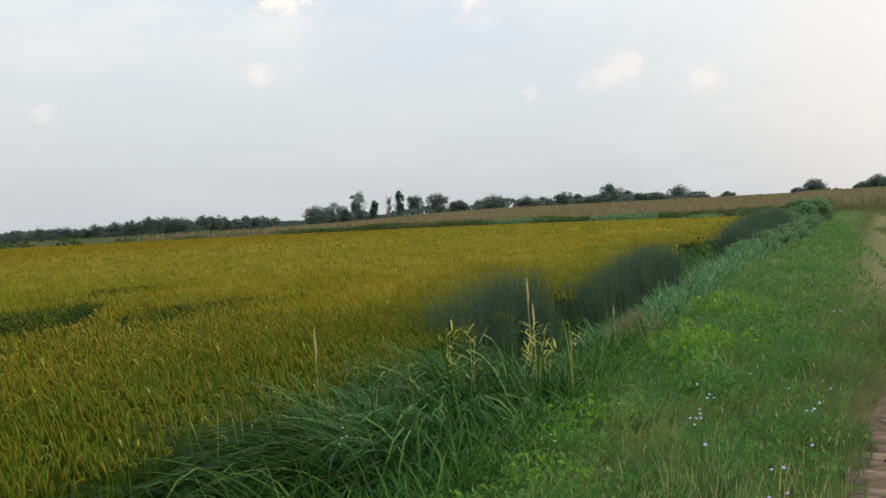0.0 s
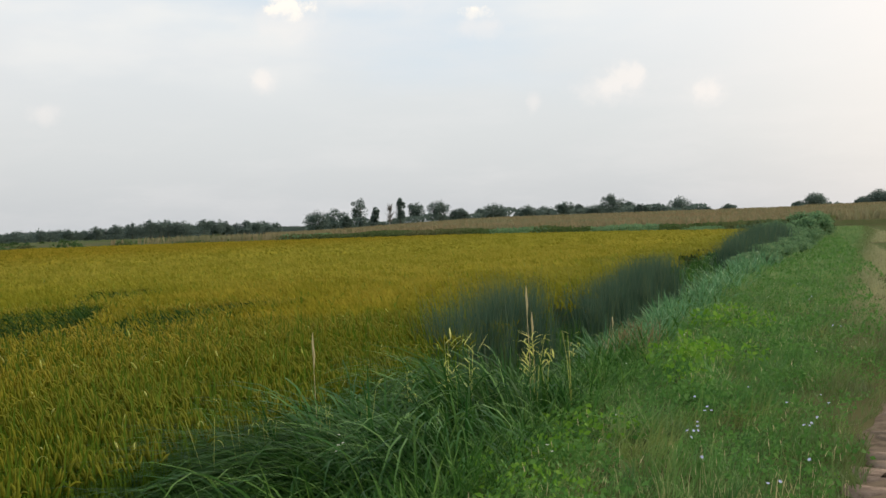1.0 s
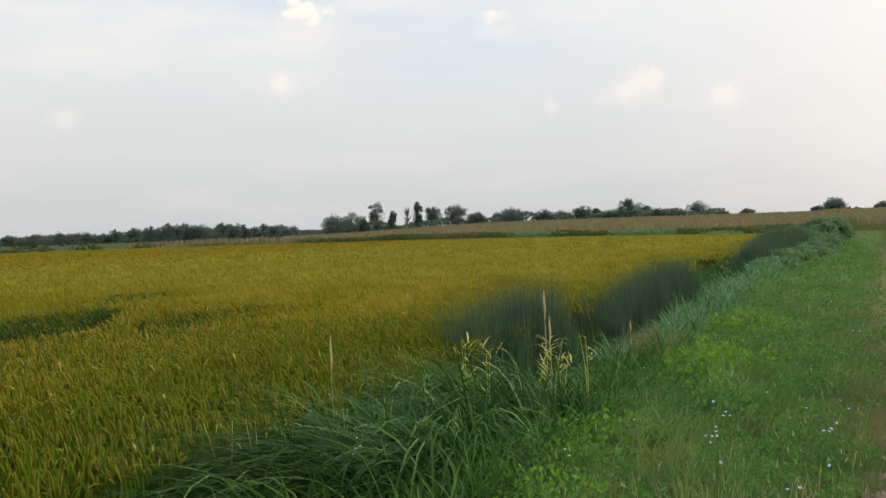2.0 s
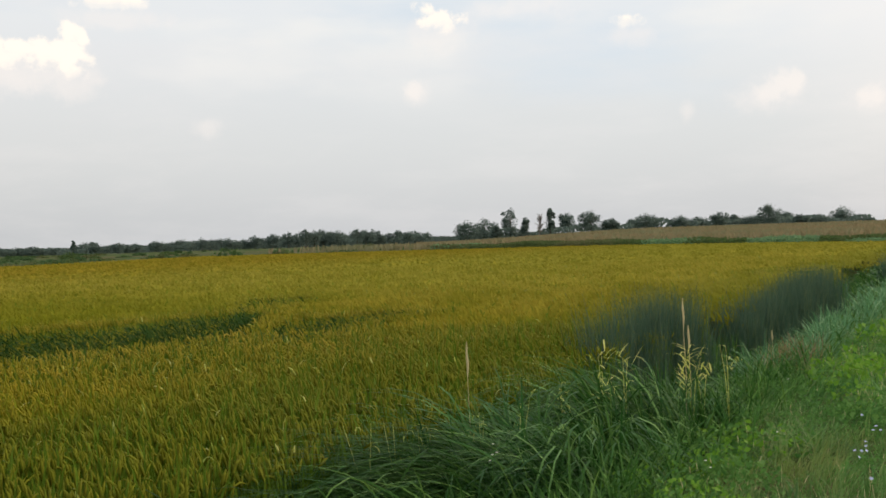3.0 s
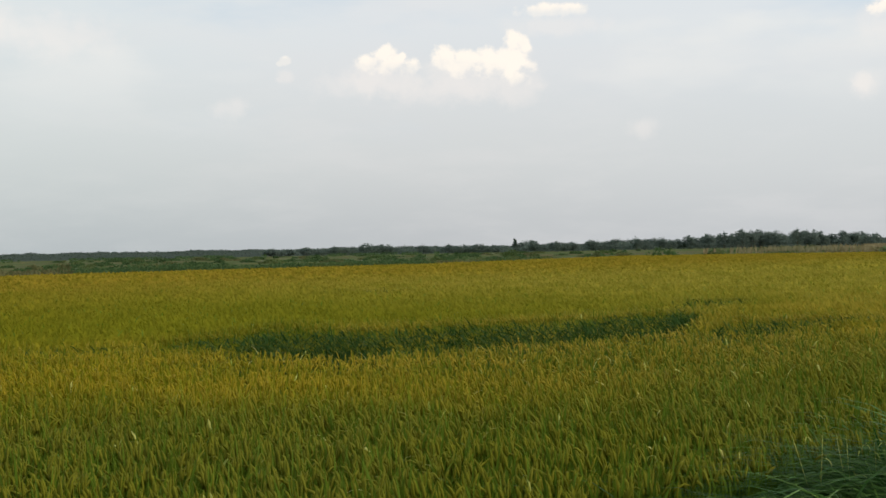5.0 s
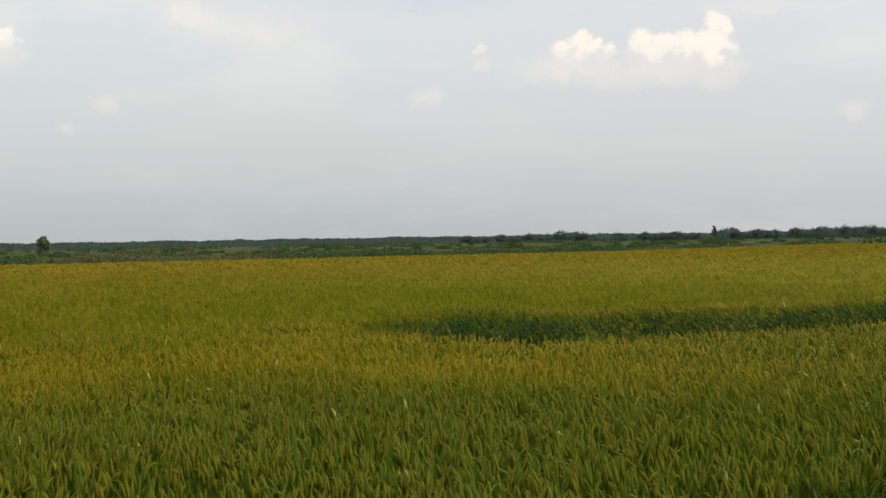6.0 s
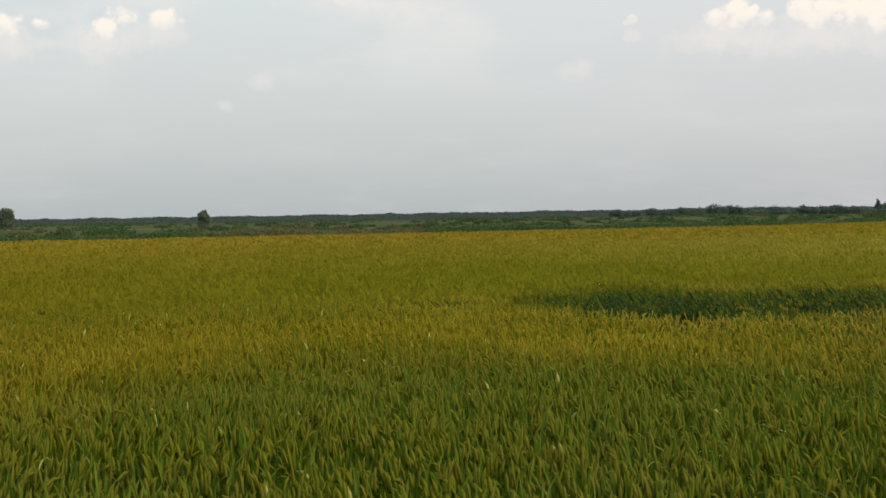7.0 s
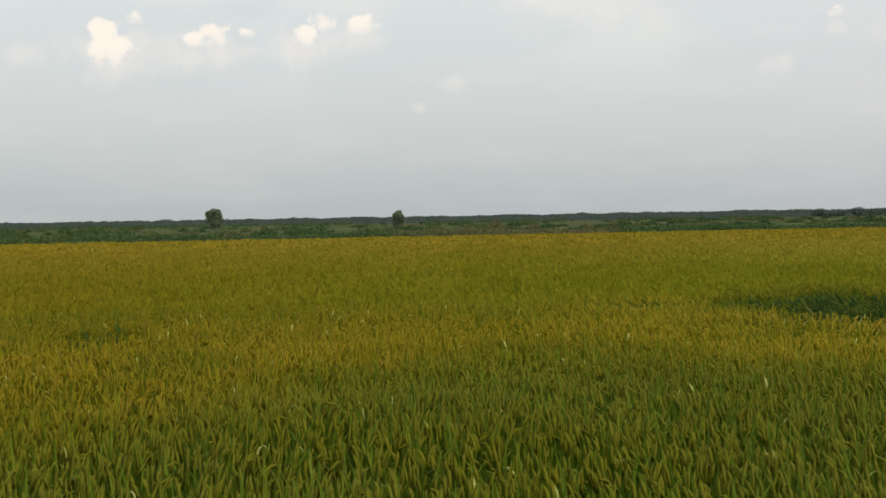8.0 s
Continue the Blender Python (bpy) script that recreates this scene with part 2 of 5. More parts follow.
def verge_zone(k, at, isle, col):
    """Patches of deeper green, olive and straw; brown dry grass by the track with its shadow put into the colour, and
    tan, trodden grass further along.
    """
    flat = k.vec("MULTIPLY", at, (1, 1, 0))
    deep = k.ramp(k.noise(flat, 2.2, 4.0, 0.6), 0.45, 0.60)
    col = k.mix(k.math("MULTIPLY", deep, 0.8), col, (0.036, 0.125, 0.032))
    olive = k.ramp(k.noise(k.vec("ADD", flat, (31.0, 7.0, 0.0)), 1.1, 4.0, 0.6), 0.50, 0.62)
    col = k.mix(k.math("MULTIPLY", olive, 0.6), col, (0.25, 0.30, 0.085))
    straw = k.ramp(k.noise(flat, 3.1, 4.0), 0.55, 0.70)
    col = k.mix(k.math("MULTIPLY", straw, 0.65), col, (0.37, 0.33, 0.145))
    u, v = k.vec("DOT_PRODUCT", at, tuple(ROAD)), k.vec("DOT_PRODUCT", at, tuple(SIDE))
    # paler further along the verge
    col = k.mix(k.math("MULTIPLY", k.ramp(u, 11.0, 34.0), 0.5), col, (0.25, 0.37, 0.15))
    weedy = k.ramp(k.noise(k.vec("ADD", flat, (5.0, 51.0, 0.0)), 0.42, 4.0, 0.65), 0.47, 0.60)
    col = k.mix(k.math("MULTIPLY", weedy, 0.65), col, (0.07, 0.20, 0.045))
    # olive-brown dry grass by the track, its shadow darkened into the colour
    w = k.math("ADD", k.math("ADD", v, k.math("MULTIPLY", u, 0.045)), k.math("MULTIPLY", k.math("SUBTRACT", k.noise(flat, 1.4, 3.0), 0.5), 2.0))
    col = k.mix(k.math("MULTIPLY", k.ramp(w, 0.8, 0.0), 0.6), col, (0.15, 0.15, 0.065))
    worn = k.math("MULTIPLY", k.ramp(k.math("ADD", v, k.math("MULTIPLY", u, 0.058)), 1.1, 0.1), k.ramp(u, 12.0, 21.0))
    return k.mix(k.math("MULTIPLY", worn, 0.65), col, (0.50, 0.46, 0.27))


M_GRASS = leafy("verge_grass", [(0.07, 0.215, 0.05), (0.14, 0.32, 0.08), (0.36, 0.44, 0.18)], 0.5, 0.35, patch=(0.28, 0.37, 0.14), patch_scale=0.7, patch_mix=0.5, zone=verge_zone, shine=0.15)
M_PALE = leafy("pale_leaf", [(0.56, 0.61, 0.14), (0.74, 0.74, 0.26), (0.42, 0.52, 0.11)], 0.5, 0.55, shine=0.2)
M_TALL = leafy("tall_grass", [(0.021, 0.075, 0.019), (0.052, 0.145, 0.034), (0.28, 0.47, 0.14)], 0.5, 0.25, patch=(0.04, 0.14, 0.026), patch_scale=1.3, shine=0.09)
# a darker tall_grass: shade low at the near end put into its colour
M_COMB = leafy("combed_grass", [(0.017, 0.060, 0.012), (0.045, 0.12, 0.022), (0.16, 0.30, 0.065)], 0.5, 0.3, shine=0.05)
M_ARCH = leafy("arching_grass", [(0.028, 0.092, 0.019), (0.058, 0.155, 0.03), (0.20, 0.36, 0.085)], 0.5, 0.3, patch=(0.065, 0.17, 0.026), patch_scale=1.5, shine=0.06)
M_SHRUB = leafy("shrub_leaves", [(0.055, 0.11, 0.042), (0.075, 0.135, 0.052), (0.11, 0.17, 0.065)], 0.7, 0.4, shine=0.05)
# greyed and lightened: haze over the fallow put into the leaf colour
M_BUSH = leafy("bush_leaves", [(0.17, 0.23, 0.16), (0.21, 0.27, 0.18), (0.25, 0.30, 0.20)], 0.7, 0.5, shine=0.04)
M_BANK = leafy("bank_weed_leaves", [(0.13, 0.245, 0.125), (0.165, 0.29, 0.14), (0.22, 0.34, 0.16)], 0.6, 0.45, shine=0.05)
M_REED = leafy("reed", [(0.052, 0.105, 0.070), (0.078, 0.14, 0.088), (0.14, 0.185, 0.085)], 0.5, 0.25, shine=0.1)
M_SEDGE = leafy("sedge", [(0.075, 0.20, 0.085), (0.15, 0.33, 0.15), (0.32, 0.50, 0.26)], 0.5, 0.3, shine=0.1)
M_BROAD = leafy("broad_leaf", [(0.13, 0.30, 0.03), (0.17, 0.35, 0.04), (0.22, 0.39, 0.06)], 0.6, 0.4, shine=0.08)
M_HERB = leafy("herb_leaf", [(0.075, 0.20, 0.045), (0.115, 0.26, 0.06), (0.17, 0.32, 0.085)], 0.6, 0.35, shine=0.06)
M_DRY = leafy("dry_straw", [(0.58, 0.48, 0.26), (0.68, 0.58, 0.34), (0.48, 0.39, 0.19)], 0.55, 0.3)
M_RUST = leafy("rusty_seed_heads", [(0.22, 0.15, 0.08), (0.30, 0.20, 0.10), (0.36, 0.28, 0.15)], 0.6, 0.25)
M_WEED = leafy("field_weeds", [(0.066, 0.12, 0.042), (0.088, 0.145, 0.048), (0.115, 0.16, 0.052)], 0.7, 0.4, patch=(0.19, 0.165, 0.085), patch_scale=0.03, patch_mix=0.7, shine=0.05)
def fallow_zone(k, at, isle, col):
    """Drifts of straw, weeds and brown bare growth, drawn out along the field."""
    u, v = k.vec("DOT_PRODUCT", at, tuple(ROAD)), k.vec("DOT_PRODUCT", at, tuple(SIDE))
    to = k.add("ShaderNodeCombineXYZ")
    k.put(to.inputs[0], k.math("MULTIPLY", u, 0.35))
    k.put(to.inputs[1], v)
    at = to.outputs[0]
    col = k.mix(k.ramp(k.noise(at, 0.030, 3.0, 0.6), 0.53, 0.62), col, (0.17, 0.16, 0.062))
    col = k.mix(k.math("MULTIPLY", k.ramp(k.noise(k.vec("ADD", at, (70.0, 11.0, 0.0)), 0.022, 3.0, 0.6), 0.53, 0.62), 0.8), col, (0.13, 0.105, 0.06))
    return k.mix(k.math("MULTIPLY", k.ramp(k.noise(at, 0.4, 3.0), 0.45, 0.65), 0.5), col, (0.07, 0.105, 0.04))


M_FALLOW = leafy("fallow_growth", [(0.075, 0.112, 0.038), (0.09, 0.125, 0.042)], 0.8, 0.2, zone=fallow_zone, shine=0.02)
M_CORN = leafy("maize_tassels", [(0.25, 0.20, 0.115), (0.31, 0.24, 0.135), (0.20, 0.20, 0.10)], 0.7, 0.3, patch=(0.23, 0.24, 0.135), patch_scale=0.03, patch_mix=0.85, shine=0.05)
# bluish, lifted leaf colours: the haze of distance is painted into both
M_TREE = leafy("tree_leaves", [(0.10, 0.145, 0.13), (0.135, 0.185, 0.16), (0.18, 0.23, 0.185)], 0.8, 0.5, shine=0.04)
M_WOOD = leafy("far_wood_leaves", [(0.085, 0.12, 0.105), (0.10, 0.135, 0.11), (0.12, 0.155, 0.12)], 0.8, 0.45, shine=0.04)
M_BLUE = leafy("chicory_petal", [(0.54, 0.57, 0.86), (0.62, 0.65, 0.90), (0.72, 0.74, 0.93)], 0.6, 0.3)
M_WHITE = leafy("white_petal", [(0.78, 0.78, 0.72), (0.85, 0.85, 0.80), (0.7, 0.72, 0.5)], 0.6, 0.3)


def earthy(name, lo, hi, scale, bump=0.4, third=None):
    m = bpy.data.materials.new(name)
    m.use_nodes = True
    k = Nodes(m.node_tree)
    at = k.add("ShaderNodeNewGeometry").outputs["Position"]
    n1, n2 = k.noise(at, scale, 6.0, 0.6), k.noise(at, scale * 0.13, 3.0)
    col = k.mix(k.ramp(n1, 0.3, 0.7), lo, hi)
    if third:
        col = k.mix(k.ramp(n2, 0.42, 0.62), col, third)
    p = k.add("ShaderNodeBsdfPrincipled")
    k.put(p.inputs["Base Color"], col)
    p.inputs["Roughness"].default_value = 1.0
    p.inputs["Specular IOR Level"].default_value = 0.03
    b = k.add("ShaderNodeBump")
    b.inputs["Strength"].default_value, b.inputs["Distance"].default_value = bump, 0.03
    k.put(b.inputs["Height"], n1)
    k.put(p.inputs["Normal"], b.outputs[0])
    out = k.add("ShaderNodeOutputMaterial")
    k.tree.links.new(p.outputs[0], out.inputs[0])
    return m


M_GROUND = earthy("meadow_ground", (0.045, 0.08, 0.024), (0.08, 0.11, 0.032), 3.0, 0.5, (0.10, 0.095, 0.042))
M_DIRT = earthy("dry_clay", (0.10, 0.078, 0.055), (0.20, 0.155, 0.115), 9.0, 1.0, (0.155, 0.12, 0.085))
M_CLOD = earthy("clay_slab", (0.17, 0.128, 0.10), (0.28, 0.215, 0.17), 14.0, 0.9, (0.22, 0.17, 0.13))
M_BARK = earthy("bark", (0.07, 0.055, 0.045), (0.13, 0.11, 0.09), 6.0, 0.6)
M_BLEACHED = earthy("bleached_bark", (0.22, 0.20, 0.185), (0.32, 0.30, 0.28), 6.0, 0.6)


# ---- mesh helpers ----
def mesh_of(name, verts, tris, mats, which=None):
    """A mesh from arrays of corners and triangles."""
    me = bpy.data.meshes.new(name)
    verts, tris = np.asarray(verts, np.float32), np.asarray(tris, np.int32)
    me.vertices.add(len(verts))
    me.vertices.foreach_set("co", verts.ravel())
    me.loops.add(tris.size)
    me.loops.foreach_set("vertex_index", tris.ravel())
    me.polygons.add(len(tris))
    me.polygons.foreach_set("loop_start", np.arange(0, tris.size, 3, dtype=np.int32))
    for m in mats:
        me.materials.append(m)
    if which is not None:
        me.polygons.foreach_set("material_index", np.asarray(which, np.int32))
    me.update(calc_edges=True)
    me.validate()
    return me


def blades(base, height, width, lean, bend, segs, turn, face, curl=1.4, taper=0.7):
    """Ribbons that rise from base, lean by `lean` (0 upright, 1 flat) towards bearing `turn` and bend over on the way; `face` turns their flat side."""
    n = len(base)
    s = np.linspace(0, 1, segs + 1)
    ang = lean[:, None] + bend[:, None] * s[None, :] ** curl
    step = height[:, None] / segs
    mid = (ang[:, 1:] + ang[:, :-1]) / 2
    out = np.concatenate([np.zeros((n, 1)), np.cumsum(np.sin(mid) * step, 1)], 1)
    up = np.concatenate([np.zeros((n, 1)), np.cumsum(np.cos(mid) * step, 1)], 1)
    spine = base[:, None, :] + np.stack([out * np.cos(turn)[:, None], out * np.sin(turn)[:, None], up], -1)
    w = width[:, None] * 0.5 * np.clip(np.minimum(0.45 + 2.2 * s, 1.5 * (1 - s) ** taper), 0, 1)[None, :]
    across = np.stack([np.cos(face), np.sin(face), np.zeros(n)], -1)[:, None, :]
    left, right = spine[:, :-1] - across * w[:, :-1, None], spine[:, :-1] + across * w[:, :-1, None]
    vs = np.concatenate([np.stack([left, right], 2).reshape(n, 2 * segs, 3), spine[:, -1:]], 1)
    tri = []
    for i in range(segs - 1):
        a = 2 * i
        tri += [(a, a + 1, a + 3), (a, a + 3, a + 2)]
    a = 2 * (segs - 1)
    tri.append((a, a + 1, a + 2))
    tri = np.array(tri)
    k = 2 * segs + 1
    return vs.reshape(-1, 3), (tri[None] + (np.arange(n) * k)[:, None, None]).reshape(-1, 3), spine[:, -1], ang[:, -1]


def panicles(base, length, radius, lean, bend, turn):
    """Plump drooping seed heads: three-sided spindles that lean towards bearing `turn` and bend over."""
    n = len(base)
    s = np.array([0, .3, .7, 1.0])
    ang = lean[:, None] + bend[:, None] * s[None, :]
    mid = (ang[:, 1:] + ang[:, :-1]) / 2
    step = length[:, None] * np.diff(s)[None, :]
    out = np.concatenate([np.zeros((n, 1)), np.cumsum(np.sin(mid) * step, 1)], 1)
    up = np.concatenate([np.zeros((n, 1)), np.cumsum(np.cos(mid) * step, 1)], 1)
    ct, st = np.cos(turn)[:, None], np.sin(turn)[:, None]
    spine = base[:, None, :] + np.stack([out * ct, out * st, up], -1)
    side = np.stack([-st, ct, 0 * ct], -1)
    lift = np.stack([np.cos(ang) * ct, np.cos(ang) * st, -np.sin(ang)], -1)
    rings = []
    for i, fat in ((1, 0.9), (2, 1.0)):
        for a in (0.0, 2.09, 4.19):
            rings.append(spine[:, i] + (side[:, 0] * math.cos(a) + lift[:, i] * math.sin(a)) * (radius * fat)[:, None])
    vs = np.stack([spine[:, 0], *rings, spine[:, 3]], 1)
    tri = []
    for j in range(3):
        a, b = 1 + j, 1 + (j + 1) % 3
        tri += [(0, b, a), (a, b, b + 3), (a, b + 3, a + 3), (a + 3, b + 3, 7)]
    tri = np.array(tri)
    return vs.reshape(-1, 3), (tri[None] + (np.arange(n) * 8)[:, None, None]).reshape(-1, 3)


def cards(centre, size, rng):
    """Small folded leaves or leaf sprays at random tilts."""
    n = len(centre)
    a = rng.normal(size=(n, 3))
    a /= np.linalg.norm(a, axis=1)[:, None]
    b = np.cross(a, rng.normal(size=(n, 3)))
    b /= np.linalg.norm(b, axis=1)[:, None]
    c = np.cross(a, b)
    s = size[:, None]
    vs = np.stack([centre - a * s, centre + b * s * 0.6 + c * s * 0.15, centre + a * s, centre - b * s * 0.6 + c * s * 0.15], 1)
    tri = np.array([(0, 1, 2), (0, 2, 3)])
    return vs.reshape(-1, 3), (tri[None] + (np.arange(n) * 4)[:, None, None]).reshape(-1, 3)


def joined(pieces):
    """Stack (corners, triangles, material number) pieces into one mesh's arrays."""
    vs, ts, ms, k = [], [], [], 0
    for v, t, m in pieces:
        vs.append(v), ts.append(t + k), ms.append(np.broadcast_to(m, len(t)))
        k += len(v)
    return np.concatenate(vs), np.concatenate(ts), np.concatenate(ms)


def tube(points, radii, sides=6):
    """A tapered tube along a line."""
    pts = [Vector(p) for p in points]
    vs, ts = [], []
    for i, (p, r) in enumerate(zip(pts, radii)):
        t = (pts[min(i + 1, len(pts) - 1)] - pts[max(i - 1, 0)]).normalized()
        e = t.orthogonal().normalized()
        f = t.cross(e)
        vs += [p + (e * math.cos(a) + f * math.sin(a)) * r for a in (2 * math.pi * j / sides for j in range(sides))]
    for i in range(len(pts) - 1):
        for j in range(sides):
            a, b = i * sides + j, i * sides + (j + 1) % sides
            ts += [(a, b, b + sides), (a, b + sides, a + sides)]
    return np.array([tuple(v) for v in vs]), np.array(ts)


def part(name, me, parent, label=""):
    ob = new(name, me)
    ob.parent = parent
    return tagged(ob, label) if label else ob


def group_noise(x, y, scale, seed=0.0):
    """Smooth noise over the plan, about -1 to 1, from sums of waves."""
    total = np.zeros_like(x)
    for i in range(6):
        a = 1.7 * i + seed
        kx, ky = math.cos(a * 2.4) * (1 + 0.37 * i), math.sin(a * 2.4) * (1 + 0.37 * i)
        total += np.sin((x * kx + y * ky) / scale * 2.6 + a * 5.1) / (1 + 0.25 * i)
    return total / 3.0


def smooth(x, a, b):
    s = np.clip((x - a) / (b - a), 0, 1)
    return s * s * (3 - 2 * s)


# ---- the lie of the land ----
FIELD = -0.40


def plan(x, y):
    """Along the track, and to its left."""
    return x * ROAD.x + y * ROAD.y, x * SIDE.x + y * SIDE.y


def place(u, v):
    return u * ROAD.x + v * SIDE.x, u * ROAD.y + v * SIDE.y


def ground(x, y):
    x, y = np.asarray(x, float), np.asarray(y, float)
    u, v = plan(x, y)
    r, az = np.hypot(x, y), np.degrees(np.arctan2(-x, y))
    z = FIELD * smooth(v, 1.3, 3.2) + 0.03 * group_noise(x, y, 2.5) * smooth(v, -1.0, 0.5) * (1 - smooth(v, 3, 5))
    hill = 2.9 * smooth(r, 120, 430) * (1 - smooth(az, -4.0, 9.0)) * smooth(az, -120, -60)
    return z + hill


def track_edge(u):
    return 0.15 - 0.055 * u - 0.6 * smooth(u, 8.5, 13) - 0.035 * np.maximum(u - 10, 0)


def build_ground():
    radii = np.concatenate([[0], np.geomspace(0.5, 60, 110), np.geomspace(64, 4500, 60)])
    n = 220
    th = np.linspace(0, 2 * math.pi, n, endpoint=False)
    rr, tt = np.meshgrid(radii[1:], th, indexing="ij")
    x, y = rr * np.cos(tt), rr * np.sin(tt)
    vs = np.concatenate([[[0, 0, float(ground(0, 0))]], np.stack([x, y, ground(x, y)], -1).reshape(-1, 3)])
    j = np.arange(n)
    ts = [np.stack([np.zeros(n, int), 1 + j, 1 + (j + 1) % n], 1)]
    for i in range(len(radii) - 2):
        a, b = 1 + i * n + j, 1 + i * n + (j + 1) % n
        ts += [np.stack([a, a + n, b + n], 1), np.stack([a, b + n, b], 1)]
    me = mesh_of("ground", vs, np.concatenate(ts), [M_GROUND])
    me.polygons.foreach_set("use_smooth", np.ones(len(me.polygons), bool))
    tagged(new("ground", me), "flat green farmland rising to a low hill", "ground", kind="structure")


build_ground()


def build_track():
    us = np.arange(-8, 110, 0.12)
    ws = np.linspace(0, 1, 22)
    uu, ww = np.meshgrid(us, ws, indexing="ij")
    edge = track_edge(uu) - 0.02 - 0.06 * group_noise(uu, uu * 0, 0.6)
    vv = edge - ww * 2.6
    x, y = place(uu, vv)
    lumps = 0.022 * group_noise(x, y, 0.22) + 0.018 * group_noise(x, y, 0.09, 2.0)
    z = ground(x, y) + 0.006 + np.maximum(lumps + 0.02, 0.0) * np.sin(ww * math.pi) ** 0.3
    n = len(ws)
    i, j = np.meshgrid(np.arange(len(us) - 1), np.arange(n - 1), indexing="ij")
    a = (i * n + j).ravel()
    ts = np.concatenate([np.stack([a, a + n, a + n + 1], 1), np.stack([a, a + n + 1, a + 1], 1)])
    me = mesh_of("road", np.stack([x, y, z], -1).reshape(-1, 3), ts, [M_DIRT])
    me.polygons.foreach_set("use_smooth", np.ones(len(me.polygons), bool))
    road = tagged(new("road", me), "dry rutted clay farm track", "track", kind="structure")
    # slabs of cracked clay along the worn edge
    rng = np.random.default_rng(4)
    for i in range(70):
        u = rng.uniform(4.2, 9.5)
        v = float(track_edge(u)) - rng.uniform(.02, .75)
        x, y = place(u, v)
        n = int(rng.integers(5, 8))
        a = np.sort(rng.uniform(0, 6.28, n) * .35 + np.arange(n) * 6.28 / n)
        r = rng.uniform(.07, .16) * rng.uniform(.85, 1.15, n)
        tall = rng.uniform(.006, .016)
        low = np.stack([r * 1.06 * np.cos(a), r * 1.06 * np.sin(a), np.full(n, -.02)], 1)
        top = np.stack([r * .93 * np.cos(a), r * .93 * np.sin(a), tall + rng.normal(0, .005, n)], 1)
        vs = np.concatenate([low, top, [[0, 0, tall + .006]]])
        q = np.arange(n)
        p = (q + 1) % n
        ts = np.concatenate([np.stack([q, p, p + n], 1), np.stack([q, p + n, q + n], 1), np.stack([q + n, p + n, np.full(n, 2 * n)], 1)])
        clod = part("clay_slab", mesh_of("clay_slab", vs, ts, [M_CLOD]), road)
        clod.location = (x, y, float(ground(x, y)) + .012)


build_track()

# ---- the rice field ----
# corners of the standing crop: along the track, to its left
CROP = [(-45, 3.4), (-45, 87), (75, 87), (140, 112), (150, 85), (143, 47), (125, 20), (105, 3.4)]
# small lodged spots: x, y, x, y, half width
LODGED = [(-12.2, 9.9, -11.3, 10.6, 0.3), (-12.6, 3.3, -11.9, 3.1, 0.45), (6.1, 33.5, 6.6, 35.2, 0.9), (7.6, 33.0, 8.4, 35.6, 1.0), (-21.0, 31.0, -20.4, 31.8, 0.5)]
# long lodged troughs: bearing, distance to the near lip and to the far one
TROUGHS = [[(45.6, 15.9, 16.2), (43.5, 15.0, 16.5), (41.0, 13.7, 17.2), (38.0, 13.1, 17.8), (33.9, 13.1, 17.2), (29.6, 13.7, 17.9), (24.5, 14.4, 18.4), (20.6, 15.2, 20.2), (18.4, 15.7, 21.3), (17.6, 17.6, 21.4), (16.6, 20.4, 21.2)],
           [(17.4, 15.2, 15.7), (16.1, 15.2, 17.8), (14.2, 15.5, 18.5), (11.1, 17.7, 19.6), (9.2, 19.0, 20.0)],
           [(18.6, 23.2, 23.8), (18.0, 22.8, 25.6), (15.2, 24.1, 25.9), (14.2, 25.3, 25.8)]]


def inside_crop(x, y):
    u, v = plan(x, y)
    hit = np.zeros(len(u), bool)
    for (u0, v0), (u1, v1) in zip(CROP, CROP[1:] + CROP[:1]):
        cross = (v0 > v) != (v1 > v)
        hit ^= cross & (u < (u1 - u0) * (v - v0) / (v1 - v0 + 1e-9) + u0)
    return hit & (v > 3.45 + 0.22 * group_noise(u, v * 0, 1.6))


def lodged(x, y):
    """How deep inside a lodged run (1 well inside, 0 outside), how far from one, and where across it: -1 near side, 1 far side."""
    best, across = np.full(len(x), 99.0), np.zeros(len(x))
    for x0, y0, x1, y1, w in LODGED:
        dx, dy = x1 - x0, y1 - y0
        s = np.clip(((x - x0) * dx + (y - y0) * dy) / (dx * dx + dy * dy), 0, 1)
        cx, cy = x0 + s * dx, y0 + s * dy
        d = np.hypot(x - cx, y - cy) / w
        side = (np.hypot(x, y) - np.hypot(cx, cy)) / w
        across = np.where(d < best, side, across)
        best = np.minimum(best, d)
    r, az = np.hypot(x, y), np.degrees(np.arctan2(-x, y))
    for run in TROUGHS:
        at, near, far = (np.array(q) for q in zip(*run[::-1]))
        lip, back = np.interp(az, at, near), np.interp(az, at, far)
        side = (r - (lip + back) / 2) / ((back - lip) / 2)
        past = np.maximum(np.maximum(at[0] - az, az - at[-1]), 0) * r / 57.3
        d = np.abs(side) + past / 0.4
        across = np.where(d < best, side, across)
        best = np.minimum(best, d)
    best = best + 0.10 * group_noise(x, y, 0.7)
    return 1 - smooth(best, 0.9, 1.05), best, across


def pressed(x, y, across):
    """The height of the pressed-over crop: a trough that climbs to the open face on its far side."""
    return 0.10 + 0.64 * smooth(across + 0.15 * group_noise(x, y, 0.8, 3.0), -0.25, 0.65) + 0.05 * group_noise(x, y, 0.5, 5.0)


